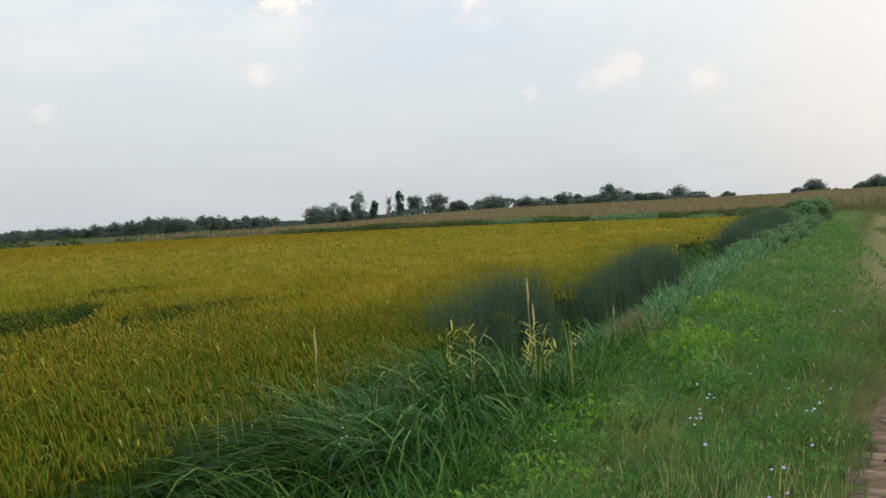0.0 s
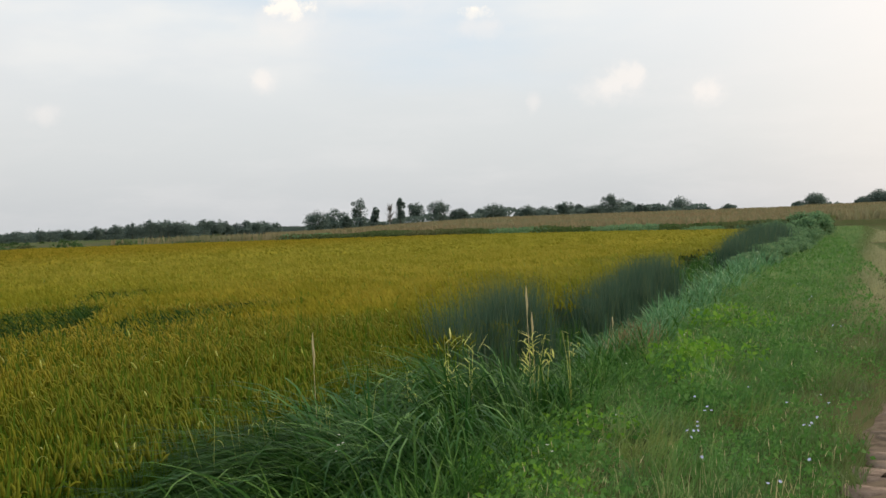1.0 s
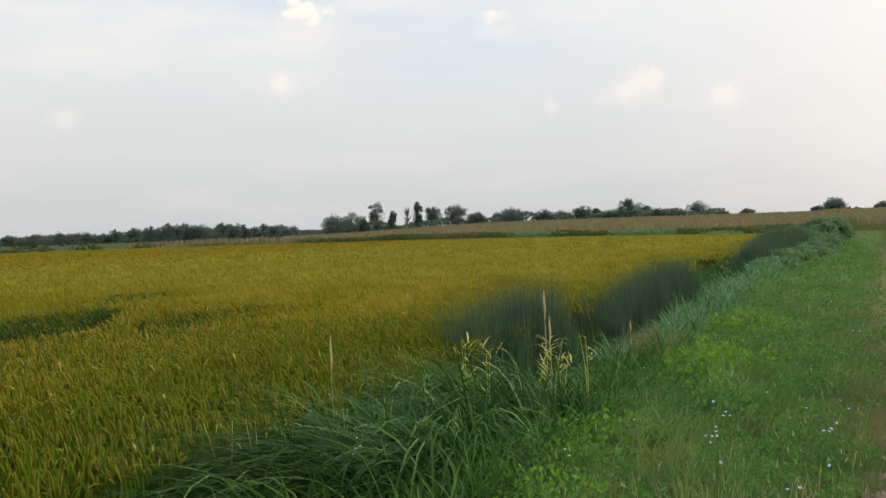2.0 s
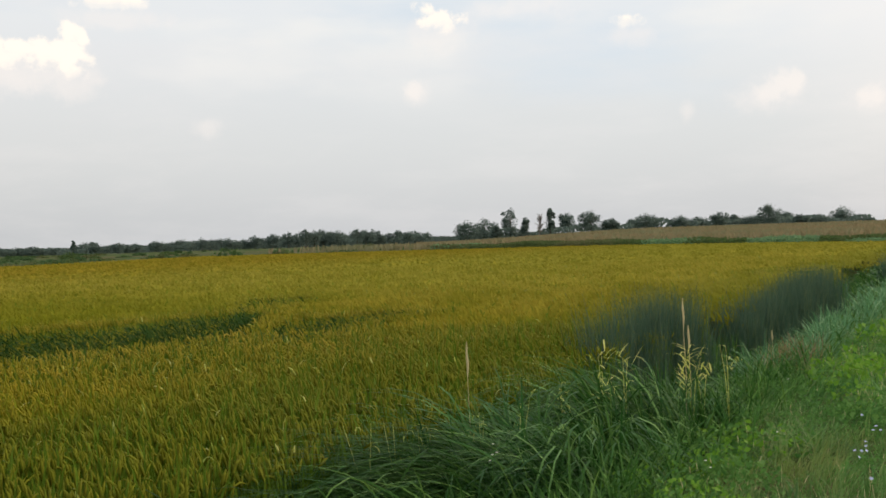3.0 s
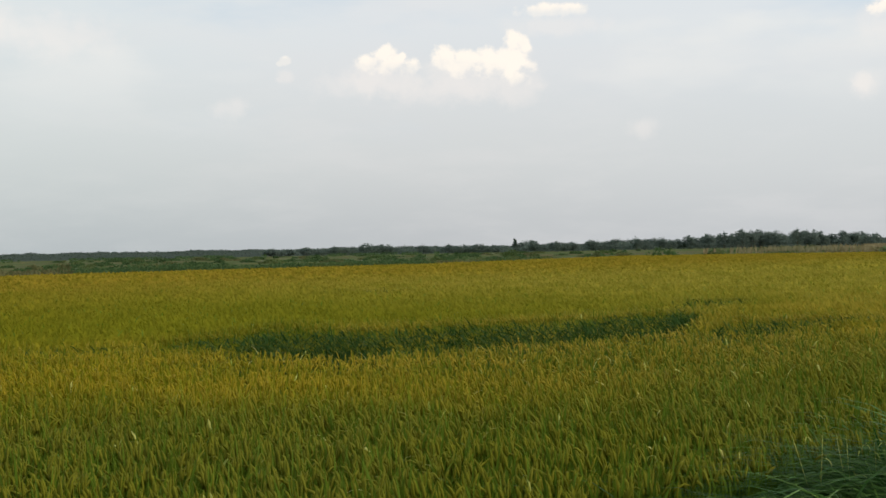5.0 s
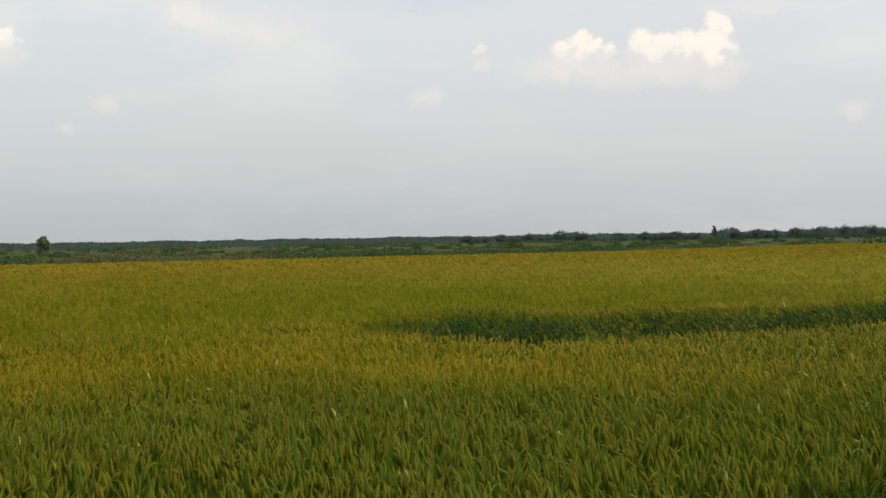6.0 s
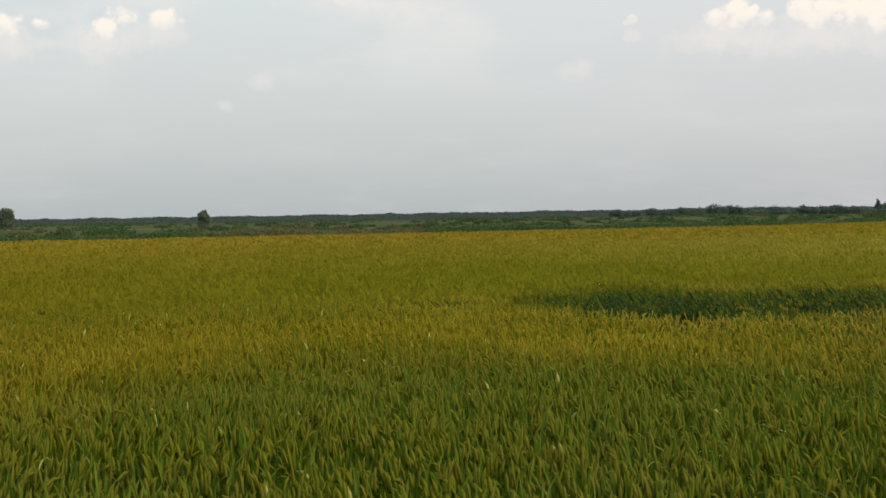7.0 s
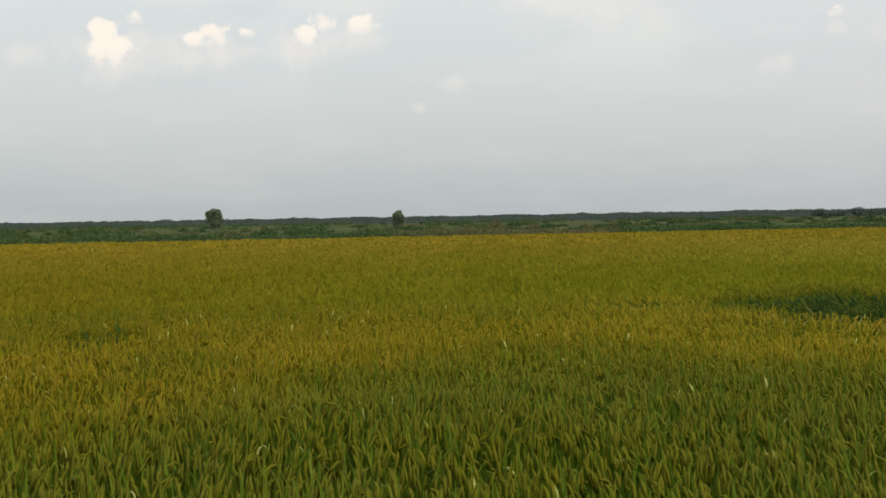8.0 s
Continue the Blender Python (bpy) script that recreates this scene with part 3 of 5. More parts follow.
def sector(rng, r0, r1, az0, az1, per_m2):
    area = 0.5 * (r1 * r1 - r0 * r0) * radians(az1 - az0)
    n = int(area * per_m2)
    r = np.sqrt(rng.uniform(r0 * r0, r1 * r1, n))
    a = np.radians(rng.uniform(az0, az1, n))
    return -r * np.sin(a), r * np.cos(a)


def crop_height(x, y):
    return 0.86 + 0.03 * group_noise(x, y, 1.3) + 0.03 * group_noise(x, y, 4.0, 3.0)


def build_rice():
    rng = np.random.default_rng(5)
    root = tagged(new("rice_field"), "ripening rice, golden drooping panicles over green leaves, with lodged patches", "rice", kind="stuff")
    near, mid, far, flat_lying = [], [], [], []
    for r0, r1, dens, grade in ((3.0, 7.5, 300, 0), (7.5, 11.0, 225, 0), (11.0, 16.0, 150, 0), (16.0, 24.0, 120, 3), (24.0, 38.0, 70, 3), (16.0, 30.0, 72, 1), (30.0, 55.0, 28, 1), (55.0, 185.0, 6, 2)):
        x, y = sector(rng, r0, r1, -20 if r0 > 7 else -3, 83, dens)
        ok = inside_crop(x, y)
        x, y = x[ok], y[ok]
        lo, away, across = lodged(x, y)
        if grade == 3:
            # full stalks where a lodged run lays the stand open
            ok = (away < 2.0) & (away > 0.9)
            x, y, lo, across = x[ok], y[ok], lo[ok], across[ok]
        if grade == 1:
            ok = (away > 1.4) | (lo > 0.5)
            x, y, lo, across = x[ok], y[ok], lo[ok], across[ok]
        down = lo > 0.5
        z = ground(x, y)
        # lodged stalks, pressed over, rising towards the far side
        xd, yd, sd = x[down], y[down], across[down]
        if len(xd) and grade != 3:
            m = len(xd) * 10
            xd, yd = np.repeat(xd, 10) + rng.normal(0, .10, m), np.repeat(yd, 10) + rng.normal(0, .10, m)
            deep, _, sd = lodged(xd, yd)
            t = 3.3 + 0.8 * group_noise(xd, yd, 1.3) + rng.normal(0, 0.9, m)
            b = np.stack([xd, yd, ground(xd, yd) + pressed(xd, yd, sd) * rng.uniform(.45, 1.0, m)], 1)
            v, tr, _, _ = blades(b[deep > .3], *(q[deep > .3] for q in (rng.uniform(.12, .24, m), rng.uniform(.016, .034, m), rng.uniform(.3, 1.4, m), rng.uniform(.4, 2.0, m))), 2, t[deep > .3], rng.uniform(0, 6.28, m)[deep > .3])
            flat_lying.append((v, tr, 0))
        x, y, z = x[~down], y[~down], z[~down]
        n = len(x)
        h = crop_height(x, y) + rng.normal(0, 0.025, n)
        wind = 2.6 + 0.5 * group_noise(x, y, 2.2)
        base = np.stack([x, y, z], 1)
        if grade in (0, 3):
            # the open face behind a lodged run shows dark stems; its shade is in their colour
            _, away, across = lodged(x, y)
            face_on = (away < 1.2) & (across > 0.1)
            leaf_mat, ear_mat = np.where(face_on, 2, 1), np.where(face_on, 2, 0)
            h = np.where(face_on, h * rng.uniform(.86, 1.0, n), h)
            t = wind + rng.normal(0, 0.9, n)
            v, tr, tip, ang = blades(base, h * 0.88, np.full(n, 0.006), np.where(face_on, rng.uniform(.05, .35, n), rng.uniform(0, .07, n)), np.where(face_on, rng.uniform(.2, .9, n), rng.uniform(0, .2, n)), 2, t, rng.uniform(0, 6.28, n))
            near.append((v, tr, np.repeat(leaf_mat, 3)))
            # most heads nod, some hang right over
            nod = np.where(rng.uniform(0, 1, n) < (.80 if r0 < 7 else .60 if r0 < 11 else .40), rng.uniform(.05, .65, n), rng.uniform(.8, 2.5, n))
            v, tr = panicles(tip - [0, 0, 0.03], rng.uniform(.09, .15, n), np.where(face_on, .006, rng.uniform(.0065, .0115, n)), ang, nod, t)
            # a few heads in the pale colour stand for glints
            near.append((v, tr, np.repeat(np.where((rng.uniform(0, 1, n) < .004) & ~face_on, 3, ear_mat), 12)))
            for lo_h, hi_h in ((0.40, 0.62), (0.58, 0.80))[0 if r0 < 11 else 1:]:
                b = base.copy()
                b[:, 2] += h * rng.uniform(lo_h, hi_h, n) * np.where(face_on, rng.uniform(.5, 1.05, n), 1)
                v, tr, _, _ = blades(b, rng.uniform(.18, .31, n), np.where(face_on, rng.uniform(.016, .026, n), rng.uniform(.009, .016, n)), np.where(face_on, rng.uniform(.4, 1.3, n), rng.uniform(.02, .25, n)),
                                     np.where(rng.uniform(0, 1, n) < .72, rng.uniform(0, .45, n), rng.uniform(.6, 2.2, n)), 3, rng.uniform(0, 6.28, n), rng.uniform(0, 6.28, n))
                near.append((v, tr, np.repeat(leaf_mat, 5)))
        elif grade == 1:
            wide = 1.0 if r0 < 25 else 1.6
            b = base.copy()
            b[:, 2] += h - 0.15
            t = wind + rng.normal(0, 0.9, n)
            v, tr, _, _ = blades(b, rng.uniform(.12, .20, n), rng.uniform(.028, .046, n) * wide, rng.uniform(0, .4, n), rng.uniform(.6, 2.4, n), 3 if r0 < 25 else 2, t, rng.uniform(0, 6.28, n))
            mid.append((v, tr, 0))
            b, n = b[::2], len(b[::2])
            v, tr, _, _ = blades(b + rng.normal(0, .06, (n, 3)), rng.uniform(.10, .16, n), rng.uniform(.022, .034, n) * wide, rng.uniform(0, .6, n), rng.uniform(.2, 1.6, n), 2,
                                 rng.uniform(0, 6.28, n), rng.uniform(0, 6.28, n))
            mid.append((v, tr, np.repeat(np.where(rng.uniform(0, 1, n) < (.15 if r0 < 25 else .08), 1, 0), 3)))
        else:
            b = base.copy()
            b[:, 2] += h - 0.19
            v, tr, _, _ = blades(b, rng.uniform(.14, .24, n), rng.uniform(.12, .26, n), rng.uniform(0, .6, n), rng.uniform(.3, 1.5, n), 2,
                                 wind + rng.normal(0, 1, n), rng.uniform(0, 6.28, n))
            far.append((v, tr, 0))
    # a few pale, curled dead leaves over the ears
    x, y = sector(rng, 4, 14, 0, 82, 0.8)
    ok = inside_crop(x, y)
    x, y = x[ok], y[ok]
    n = len(x)
    t = rng.uniform(0, 6.28, n)
    v, tr, _, _ = blades(np.stack([x, y, ground(x, y) + crop_height(x, y) - .12], 1), rng.uniform(.12, .24, n), rng.uniform(.006, .011, n), rng.uniform(0, .4, n), rng.uniform(1.2, 3.0, n), 5, t, t + 1.57, curl=1.0, taper=.5)
    near.append((v, tr, 3))
    # the stand goes on beside and behind, thinner
    x, y = sector(rng, 3.5, 80, 83, 160, 2)
    ok = inside_crop(x, y)
    x, y = x[ok], y[ok]
    n = len(x)
    x2, y2 = sector(rng, 3.5, 20, 83, 160, 25)
    ok = inside_crop(x2, y2)
    x, y = np.concatenate([x, x2[ok]]), np.concatenate([y, y2[ok]])
    n = len(x)
    v, tr, _, _ = blades(np.stack([x, y, ground(x, y) + 0.5], 1), rng.uniform(.3, .42, n), rng.uniform(.08, .16, n), rng.uniform(0, .5, n), rng.uniform(.2, 1.2, n), 2, rng.uniform(0, 6.28, n), rng.uniform(0, 6.28, n))
    far.append((v, tr, 0))
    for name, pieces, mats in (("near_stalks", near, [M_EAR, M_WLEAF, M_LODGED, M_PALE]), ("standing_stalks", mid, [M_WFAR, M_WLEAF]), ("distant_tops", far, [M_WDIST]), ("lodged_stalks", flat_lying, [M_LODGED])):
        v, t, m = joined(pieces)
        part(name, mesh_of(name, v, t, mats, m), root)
    # dense lower growth that closes the stand
    rs = np.concatenate([np.arange(3.0, 12, 0.5), np.arange(12, 36, 0.33), np.geomspace(36, 190, 90)])
    az = np.radians(np.linspace(-22, 160, 400))
    rr, aa = np.meshgrid(rs, az, indexing="ij")
    x, y = -rr * np.sin(aa), rr * np.cos(aa)
    top = 0.26 + 0.44 * smooth(rr, 6, 20) + (crop_height(x, y) - 0.86) * smooth(rr, 12, 26)
    z = ground(x, y) + top + 0.03 * group_noise(x, y, 0.6)
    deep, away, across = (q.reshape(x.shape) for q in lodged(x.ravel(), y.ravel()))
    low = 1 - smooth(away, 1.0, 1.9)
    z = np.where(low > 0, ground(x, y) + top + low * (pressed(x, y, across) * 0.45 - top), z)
    n = len(az)
    i, j = np.meshgrid(np.arange(len(rs) - 1), np.arange(n - 1), indexing="ij")
    a = (i * n + j).ravel()
    keep = inside_crop(x.ravel(), y.ravel()) & (plan(x.ravel(), y.ravel())[1] > 4.1)
    keep = keep[a] & keep[a + 1] & keep[a + n] & keep[a + n + 1]
    a = a[keep]
    ts = np.concatenate([np.stack([a, a + n, a + n + 1], 1), np.stack([a, a + n + 1, a + 1], 1)])
    # the sheet under the troughs takes the same shade-darkened colour
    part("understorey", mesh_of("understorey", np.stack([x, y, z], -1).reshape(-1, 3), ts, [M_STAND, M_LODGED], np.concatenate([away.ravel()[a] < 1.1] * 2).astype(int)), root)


build_rice()


# ---- grass of the verge and bank ----
def build_verge():
    rng = np.random.default_rng(8)
    pieces = []
    for u0, u1, v0, v1, dens, wide in ((-10, 2.5, 0.0, 3.2, 150, 1.6), (2.5, 7, -0.6, 2.3, 1000, 0.9), (7, 13, -0.9, 2.3, 640, 1.1), (13, 28, -1.4, 2.4, 300, 1.7), (28, 60, -2.6, 3.0, 130, 3.0), (60, 125, -5, 3.5, 40, 5.0)):
        n = int((u1 - u0) * (v1 - v0) * dens)
        u, v = rng.uniform(u0, u1, n), rng.uniform(v0, v1, n)
        ok = v > track_edge(u) + 0.10 * group_noise(u, v, 0.5) - 0.03
        u, v = u[ok], v[ok]
        x, y = place(u, v)
        n = len(x)
        clump = group_noise(x, y, 0.45) + 0.6 * group_noise(x, y, 1.3, 2.0)
        h = (0.14 + 0.16 * clump + 0.10 * smooth(v, 0.8, 2.0) + rng.normal(0, .05, n)) * (0.75 + 0.25 * smooth(v, track_edge(u), track_edge(u) + 0.5))
        h = np.clip(h, 0.04, 0.6) * (1 - 0.45 * smooth(v, 1.1, 1.6) * (1 - smooth(u, 9, 11)))
        h = np.maximum(h, .065)
        thin = (h < 0.07) & (rng.uniform(0, 1, n) < .35)
        x, y, h, n = x[~thin], y[~thin], h[~thin], int((~thin).sum())
        way = 2.5 * group_noise(x, y, 0.5, 7.0) + rng.normal(0, .8, n)
        v_, t_, _, _ = blades(np.stack([x, y, ground(x, y)], 1), h, rng.uniform(.005, .011, n) * wide, rng.uniform(0, .5, n), rng.uniform(.2, 1.6, n), 3 if u0 < 6 else 2,
                              way, rng.uniform(0, 6.28, n))
        pieces.append((v_, t_, 0))
    v, t, m = joined(pieces)
    tagged(new("verge_grass", mesh_of("verge_grass", v, t, [M_GRASS], m)), "short green and straw-coloured grass on the track verge", "grass", kind="stuff")


def build_seed_grass():
    """Thin straw-coloured seed heads standing over the verge."""
    rng = np.random.default_rng(18)
    pieces = []
    n = 700
    u, v = 4 + 16 * rng.uniform(0, 1, n) ** 1.5, rng.uniform(-0.5, 1.5, n)
    ok = (v > track_edge(u)) & (group_noise(u, v, 1.1) > -0.1)
    x, y = place(u[ok], v[ok])
    n = len(x)
    t = rng.uniform(0, 6.28, n)
    a, b, tip, ang = blades(np.stack([x, y, ground(x, y)], 1), rng.uniform(.22, .42, n), np.full(n, .004), rng.uniform(0, .2, n), rng.uniform(0, .3, n), 3, t, t)
    pieces.append((a, b, 0))
    a, b, _, _ = blades(tip, rng.uniform(.03, .06, n), rng.uniform(.0025, .0042, n), ang, rng.uniform(0, .5, n), 3, t, rng.uniform(0, 6.28, n))
    pieces.append((a, b, 1))
    # a stand of bleached stems close to the track
    n = 260
    u, v = rng.normal(5.2, .7, n), rng.normal(.45, .35, n)
    x, y = place(u, v)
    t = rng.uniform(0, 6.28, n)
    a, b, tip, ang = blades(np.stack([x, y, ground(x, y)], 1), rng.uniform(.14, .30, n), rng.uniform(.0025, .0042, n), rng.uniform(0, .25, n), rng.uniform(0, .6, n), 3, t, rng.uniform(0, 6.28, n))
    pieces.append((a, b, 1))
    v, t, m = joined(pieces)
    tagged(new("seed_grass", mesh_of("seed_grass", v, t, [M_GRASS, M_DRY], m)), "thin dry seed heads among the verge grass", "grass", kind="stuff")


def build_tall_grass():
    rng = np.random.default_rng(9)
    pieces = []
    for u0, u1, v0, v1, dens, wide in ((-10, 1.5, 1.9, 3.7, 70, 1.6), (1.5, 6, 1.9, 3.7, 380, 0.9), (6, 10.5, 1.75, 3.5, 560, 1.0), (10.5, 13, 1.75, 3.5, 400, 1.2), (13, 30, 1.8, 3.4, 95, 1.9), (30, 105, 1.2, 3.6, 45, 3.5)):
        n = int((u1 - u0) * (v1 - v0) * dens)
        u, v = rng.uniform(u0, u1, n), rng.uniform(v0, v1, n)
        ok = v > 2.25 + 0.28 * group_noise(u, v * 0 + 3, 1.0)
        u, v = u[ok], v[ok]
        x, y = place(u, v)
        n = len(x)
        clump = group_noise(x, y, 0.5, 1.0) + 0.5 * group_noise(x, y, 1.4, 2.0)
        clump = clump + 1.7 * np.exp(-((u - 8.7) / 0.9) ** 2 - ((v - 2.6) / 0.6) ** 2) + 0.9 * np.exp(-((u - 6.8) / 0.6) ** 2) - 0.9 * np.exp(-((u - 10.8) / 0.9) ** 2)
        upright = rng.uniform(0, 1, n) < .12
        h = np.clip(1.22 + 0.30 * clump + rng.normal(0, .12, n), .45, 1.75) * (0.62 + 0.38 * smooth(v, 1.9, 2.6)) * np.where(upright, .62, 1) * (1 - 0.54 * smooth(u, 9.5, 10.6) * (1 - smooth(u, 28, 40)))
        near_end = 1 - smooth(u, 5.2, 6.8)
        t = 3.3 + 0.4 * near_end + (1.7 - 1.1 * near_end) * group_noise(x, y, 0.6, 4.0) + rng.normal(0, .6, n)
        a, b, _, _ = blades(np.stack([x, y, ground(x, y)], 1), h, (.008 + .014 * rng.uniform(0, 1, n) ** 2) * wide, np.where(upright, rng.uniform(0, .3, n), rng.uniform(.05, .6, n)),
                            np.where(upright, rng.uniform(.2, 1.2, n), rng.uniform(1.7, 2.8, n)), 7 if u0 < 10 else 5,
                            t, t + 1.57 + rng.normal(0, .5, n), curl=1.2, taper=0.42)
        # the shade-darkened grass gathers at the near end and on the mound
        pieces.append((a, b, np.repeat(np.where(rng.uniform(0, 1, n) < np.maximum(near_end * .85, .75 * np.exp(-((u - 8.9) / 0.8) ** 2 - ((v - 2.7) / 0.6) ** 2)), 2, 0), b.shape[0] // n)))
    # long grass combed over towards the field at the near end, from a ridge along the bank
    n = 3600
    u, v = rng.normal(6.55, .5, n), rng.normal(3.05, .26, n)
    x, y = place(u, v)
    t = 3.75 + 0.25 * group_noise(x, y, 0.5, 6.0) + rng.normal(0, .22, n)
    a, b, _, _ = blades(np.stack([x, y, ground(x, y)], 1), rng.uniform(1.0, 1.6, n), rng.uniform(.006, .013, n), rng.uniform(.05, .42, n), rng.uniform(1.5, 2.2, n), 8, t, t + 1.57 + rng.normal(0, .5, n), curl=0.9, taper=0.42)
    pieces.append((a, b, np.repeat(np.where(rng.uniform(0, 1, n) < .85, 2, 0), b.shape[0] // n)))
    # a green fringe along the edge of the crop
    for u0, u1, dens, wide in ((3.5, 6.2, 130, 1.0), (6.2, 9, 60, 1.0), (9, 20, 150, 1.0), (20, 60, 50, 2.0), (60, 105, 22, 3.5)):
        n = int((u1 - u0) * .6 * dens)
        u, v = rng.uniform(u0, u1, n), rng.uniform(3.2, 3.8, n)
        x, y = place(u, v)
        t = rng.uniform(0, 6.28, n)
        a, b, _, _ = blades(np.stack([x, y, ground(x, y)], 1), rng.uniform(.42, .72, n), rng.uniform(.008, .015, n) * wide, rng.uniform(.0, .25, n), rng.uniform(.1, .9, n), 4,
                            t, rng.uniform(0, 6.28, n))
        pieces.append((a, b, 1))
    # shorter arching leaves along the foot of the bank
    for u0, u1, dens, wide in ((3, 7, 300, 1.0), (7, 14, 200, 1.2), (14, 32, 30, 1.8)):
        n = int((u1 - u0) * 1.3 * dens)
        u, v = rng.uniform(u0, u1, n), rng.normal(2.2, .22, n)
        x, y = place(u, v)
        t = rng.uniform(0, 6.28, n)
        a, b, _, _ = blades(np.stack([x, y, ground(x, y)], 1), rng.uniform(.28, .58, n), rng.uniform(.007, .015, n) * wide, rng.uniform(.05, .45, n), rng.uniform(.5, 1.8, n), 6,
                            t, t + 1.57 + rng.normal(0, .5, n), curl=1.3, taper=0.45)
        pieces.append((a, b, 1))
    v, t, m = joined(pieces)
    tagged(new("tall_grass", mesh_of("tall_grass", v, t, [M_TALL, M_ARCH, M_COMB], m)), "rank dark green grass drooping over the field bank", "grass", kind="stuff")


def build_herbs():
    """Small-leaved herbs that fill the verge between the grass, in uneven cushions."""
    rng = np.random.default_rng(19)
    pieces = []
    for u0, u1, v0, v1, dens, size in ((3.5, 7, -0.3, 2.3, 1500, .011), (7, 13, -0.7, 2.3, 900, .015), (13, 28, -1.0, 2.4, 330, .026), (28, 70, -1.6, 2.6, 75, .055)):
        n = int((u1 - u0) * (v1 - v0) * dens)
        u, v = rng.uniform(u0, u1, n), rng.uniform(v0, v1, n)
        x, y = place(u, v)
        cushion = group_noise(x, y, 0.42, 1.0) + 0.7 * group_noise(x, y, 1.1, 8.0)
        ok = (v > track_edge(u) + 0.10) & (cushion + rng.normal(0, .25, n) > -0.15)
        x, y, cushion, v = x[ok], y[ok], cushion[ok], v[ok]
        n = len(x)
        tall = np.clip(.10 + .13 * cushion + .05 * smooth(v, .8, 2.0), .03, .38)
        c = np.stack([x, y, ground(x, y) + tall * rng.uniform(.35, 1.05, n)], 1)
        a, b = cards(c, rng.uniform(.6, 1.35, n) * size, rng)
        bright = group_noise(x, y, 0.7, 3.0) + 0.5 * group_noise(x, y, 2.3, 5.0) > 1.0
        pieces.append((a, b, np.repeat(np.where(bright, 1, 0), 2)))
    v, t, m = joined(pieces)
    tagged(new("verge_herbs", mesh_of("verge_herbs", v, t, [M_HERB, M_BROAD], m)), "cushions of small-leaved green herbs on the track verge", "weeds", kind="stuff")


build_verge()
build_herbs()
build_seed_grass()
build_tall_grass()


# ---- reeds along the crop edge ----
def reed_clump(u, v, length, depth, tall, count, seed):
    rng = np.random.default_rng(seed)
    du, dv = rng.normal(0, 0.42, count) * length, rng.normal(0, 0.4, count) * depth
    x, y = place(u + du, v + dv)
    h = tall * np.clip(1 - 0.25 * (du / length) ** 2, .4, 1) * rng.uniform(.25, 1.0, count) ** 0.7 * 1.15
    t = rng.uniform(0, 6.28, count)
    wide = 0.0048 + 0.00018 * u
    a, b, _, _ = blades(np.stack([x, y, ground(x, y)], 1), h, rng.uniform(.8, 1.5, count) * wide, rng.uniform(0, .15, count), rng.uniform(0, .4, count), 4, t, rng.uniform(0, 6.28, count))
    ob = new("reed_clump", mesh_of("reed_clump", a, b, [M_REED]))
    return tagged(ob, "clump of fine dark bluish green reeds at the crop edge", "reeds", "reeds along the crop edge")


for spec in ((11.4, 3.75, 0.35, 0.4, 1.22, 520, 1), (12.3, 3.7, 0.35, 0.5, 1.30, 700, 12), (13.4, 3.65, 0.45, 0.5, 1.34, 1300, 2), (14.5, 3.7, 0.4, 0.5, 1.24, 800, 3),
             (16.8, 3.35, 0.6, 0.5, 1.00, 700, 13), (18.6, 3.3, 0.8, 0.5, 1.08, 1300, 4), (20.6, 3.25, 0.9, 0.5, 1.16, 1800, 5), (22.6, 3.2, 0.8, 0.5, 1.24, 1900, 6), (24.3, 3.15, 0.5, 0.5, 1.22, 900, 7),
             (36.8, 2.45, 1.2, 0.6, 1.15, 1300, 14), (40.0, 2.4, 1.6, 0.6, 1.30, 1500, 15), (44.5, 2.3, 2.0, 0.7, 1.40, 1900, 8), (49.5, 2.1, 2.4, 0.7, 1.40, 1900, 9), (55.5, 1.7, 2.6, 0.8, 1.35, 1500, 10), (66.0, 1.5, 3.0, 0.9, 0.95, 900, 11)):
    reed_clump(*spec)


# ---- maize, weeds and woods beyond the field ----
def build_maize():
    rng = np.random.default_rng(21)
    pieces = []
    for r0, r1, dens in ((118, 200, 1.4), (200, 320, 0.6), (320, 450, 0.45)):
        x, y = sector(rng, r0, r1, -30, 9 if r0 > 190 else 20, dens)
        u, v = plan(x, y)
        ok = (u > 118 + np.minimum(np.abs(v), 60) * 0.75) & ((u > 128) | (v < -8))
        x, y = x[ok], y[ok]
        n = len(x)
        b = np.stack([x, y, ground(x, y) + 0.7], 1)
        a, t, _, _ = blades(b, rng.uniform(.9, 1.5, n), rng.uniform(.3, .6, n), rng.uniform(0, .3, n), rng.uniform(.1, .9, n), 2, rng.uniform(0, 6.28, n), rng.uniform(0, 6.28, n))
        pieces.append((a, t, 0))
    v, t, m = joined(pieces)
    tagged(new("maize_field", mesh_of("maize_field", v, t, [M_CORN], m)), "brown tasselled maize on the low hill", "maize", kind="stuff")


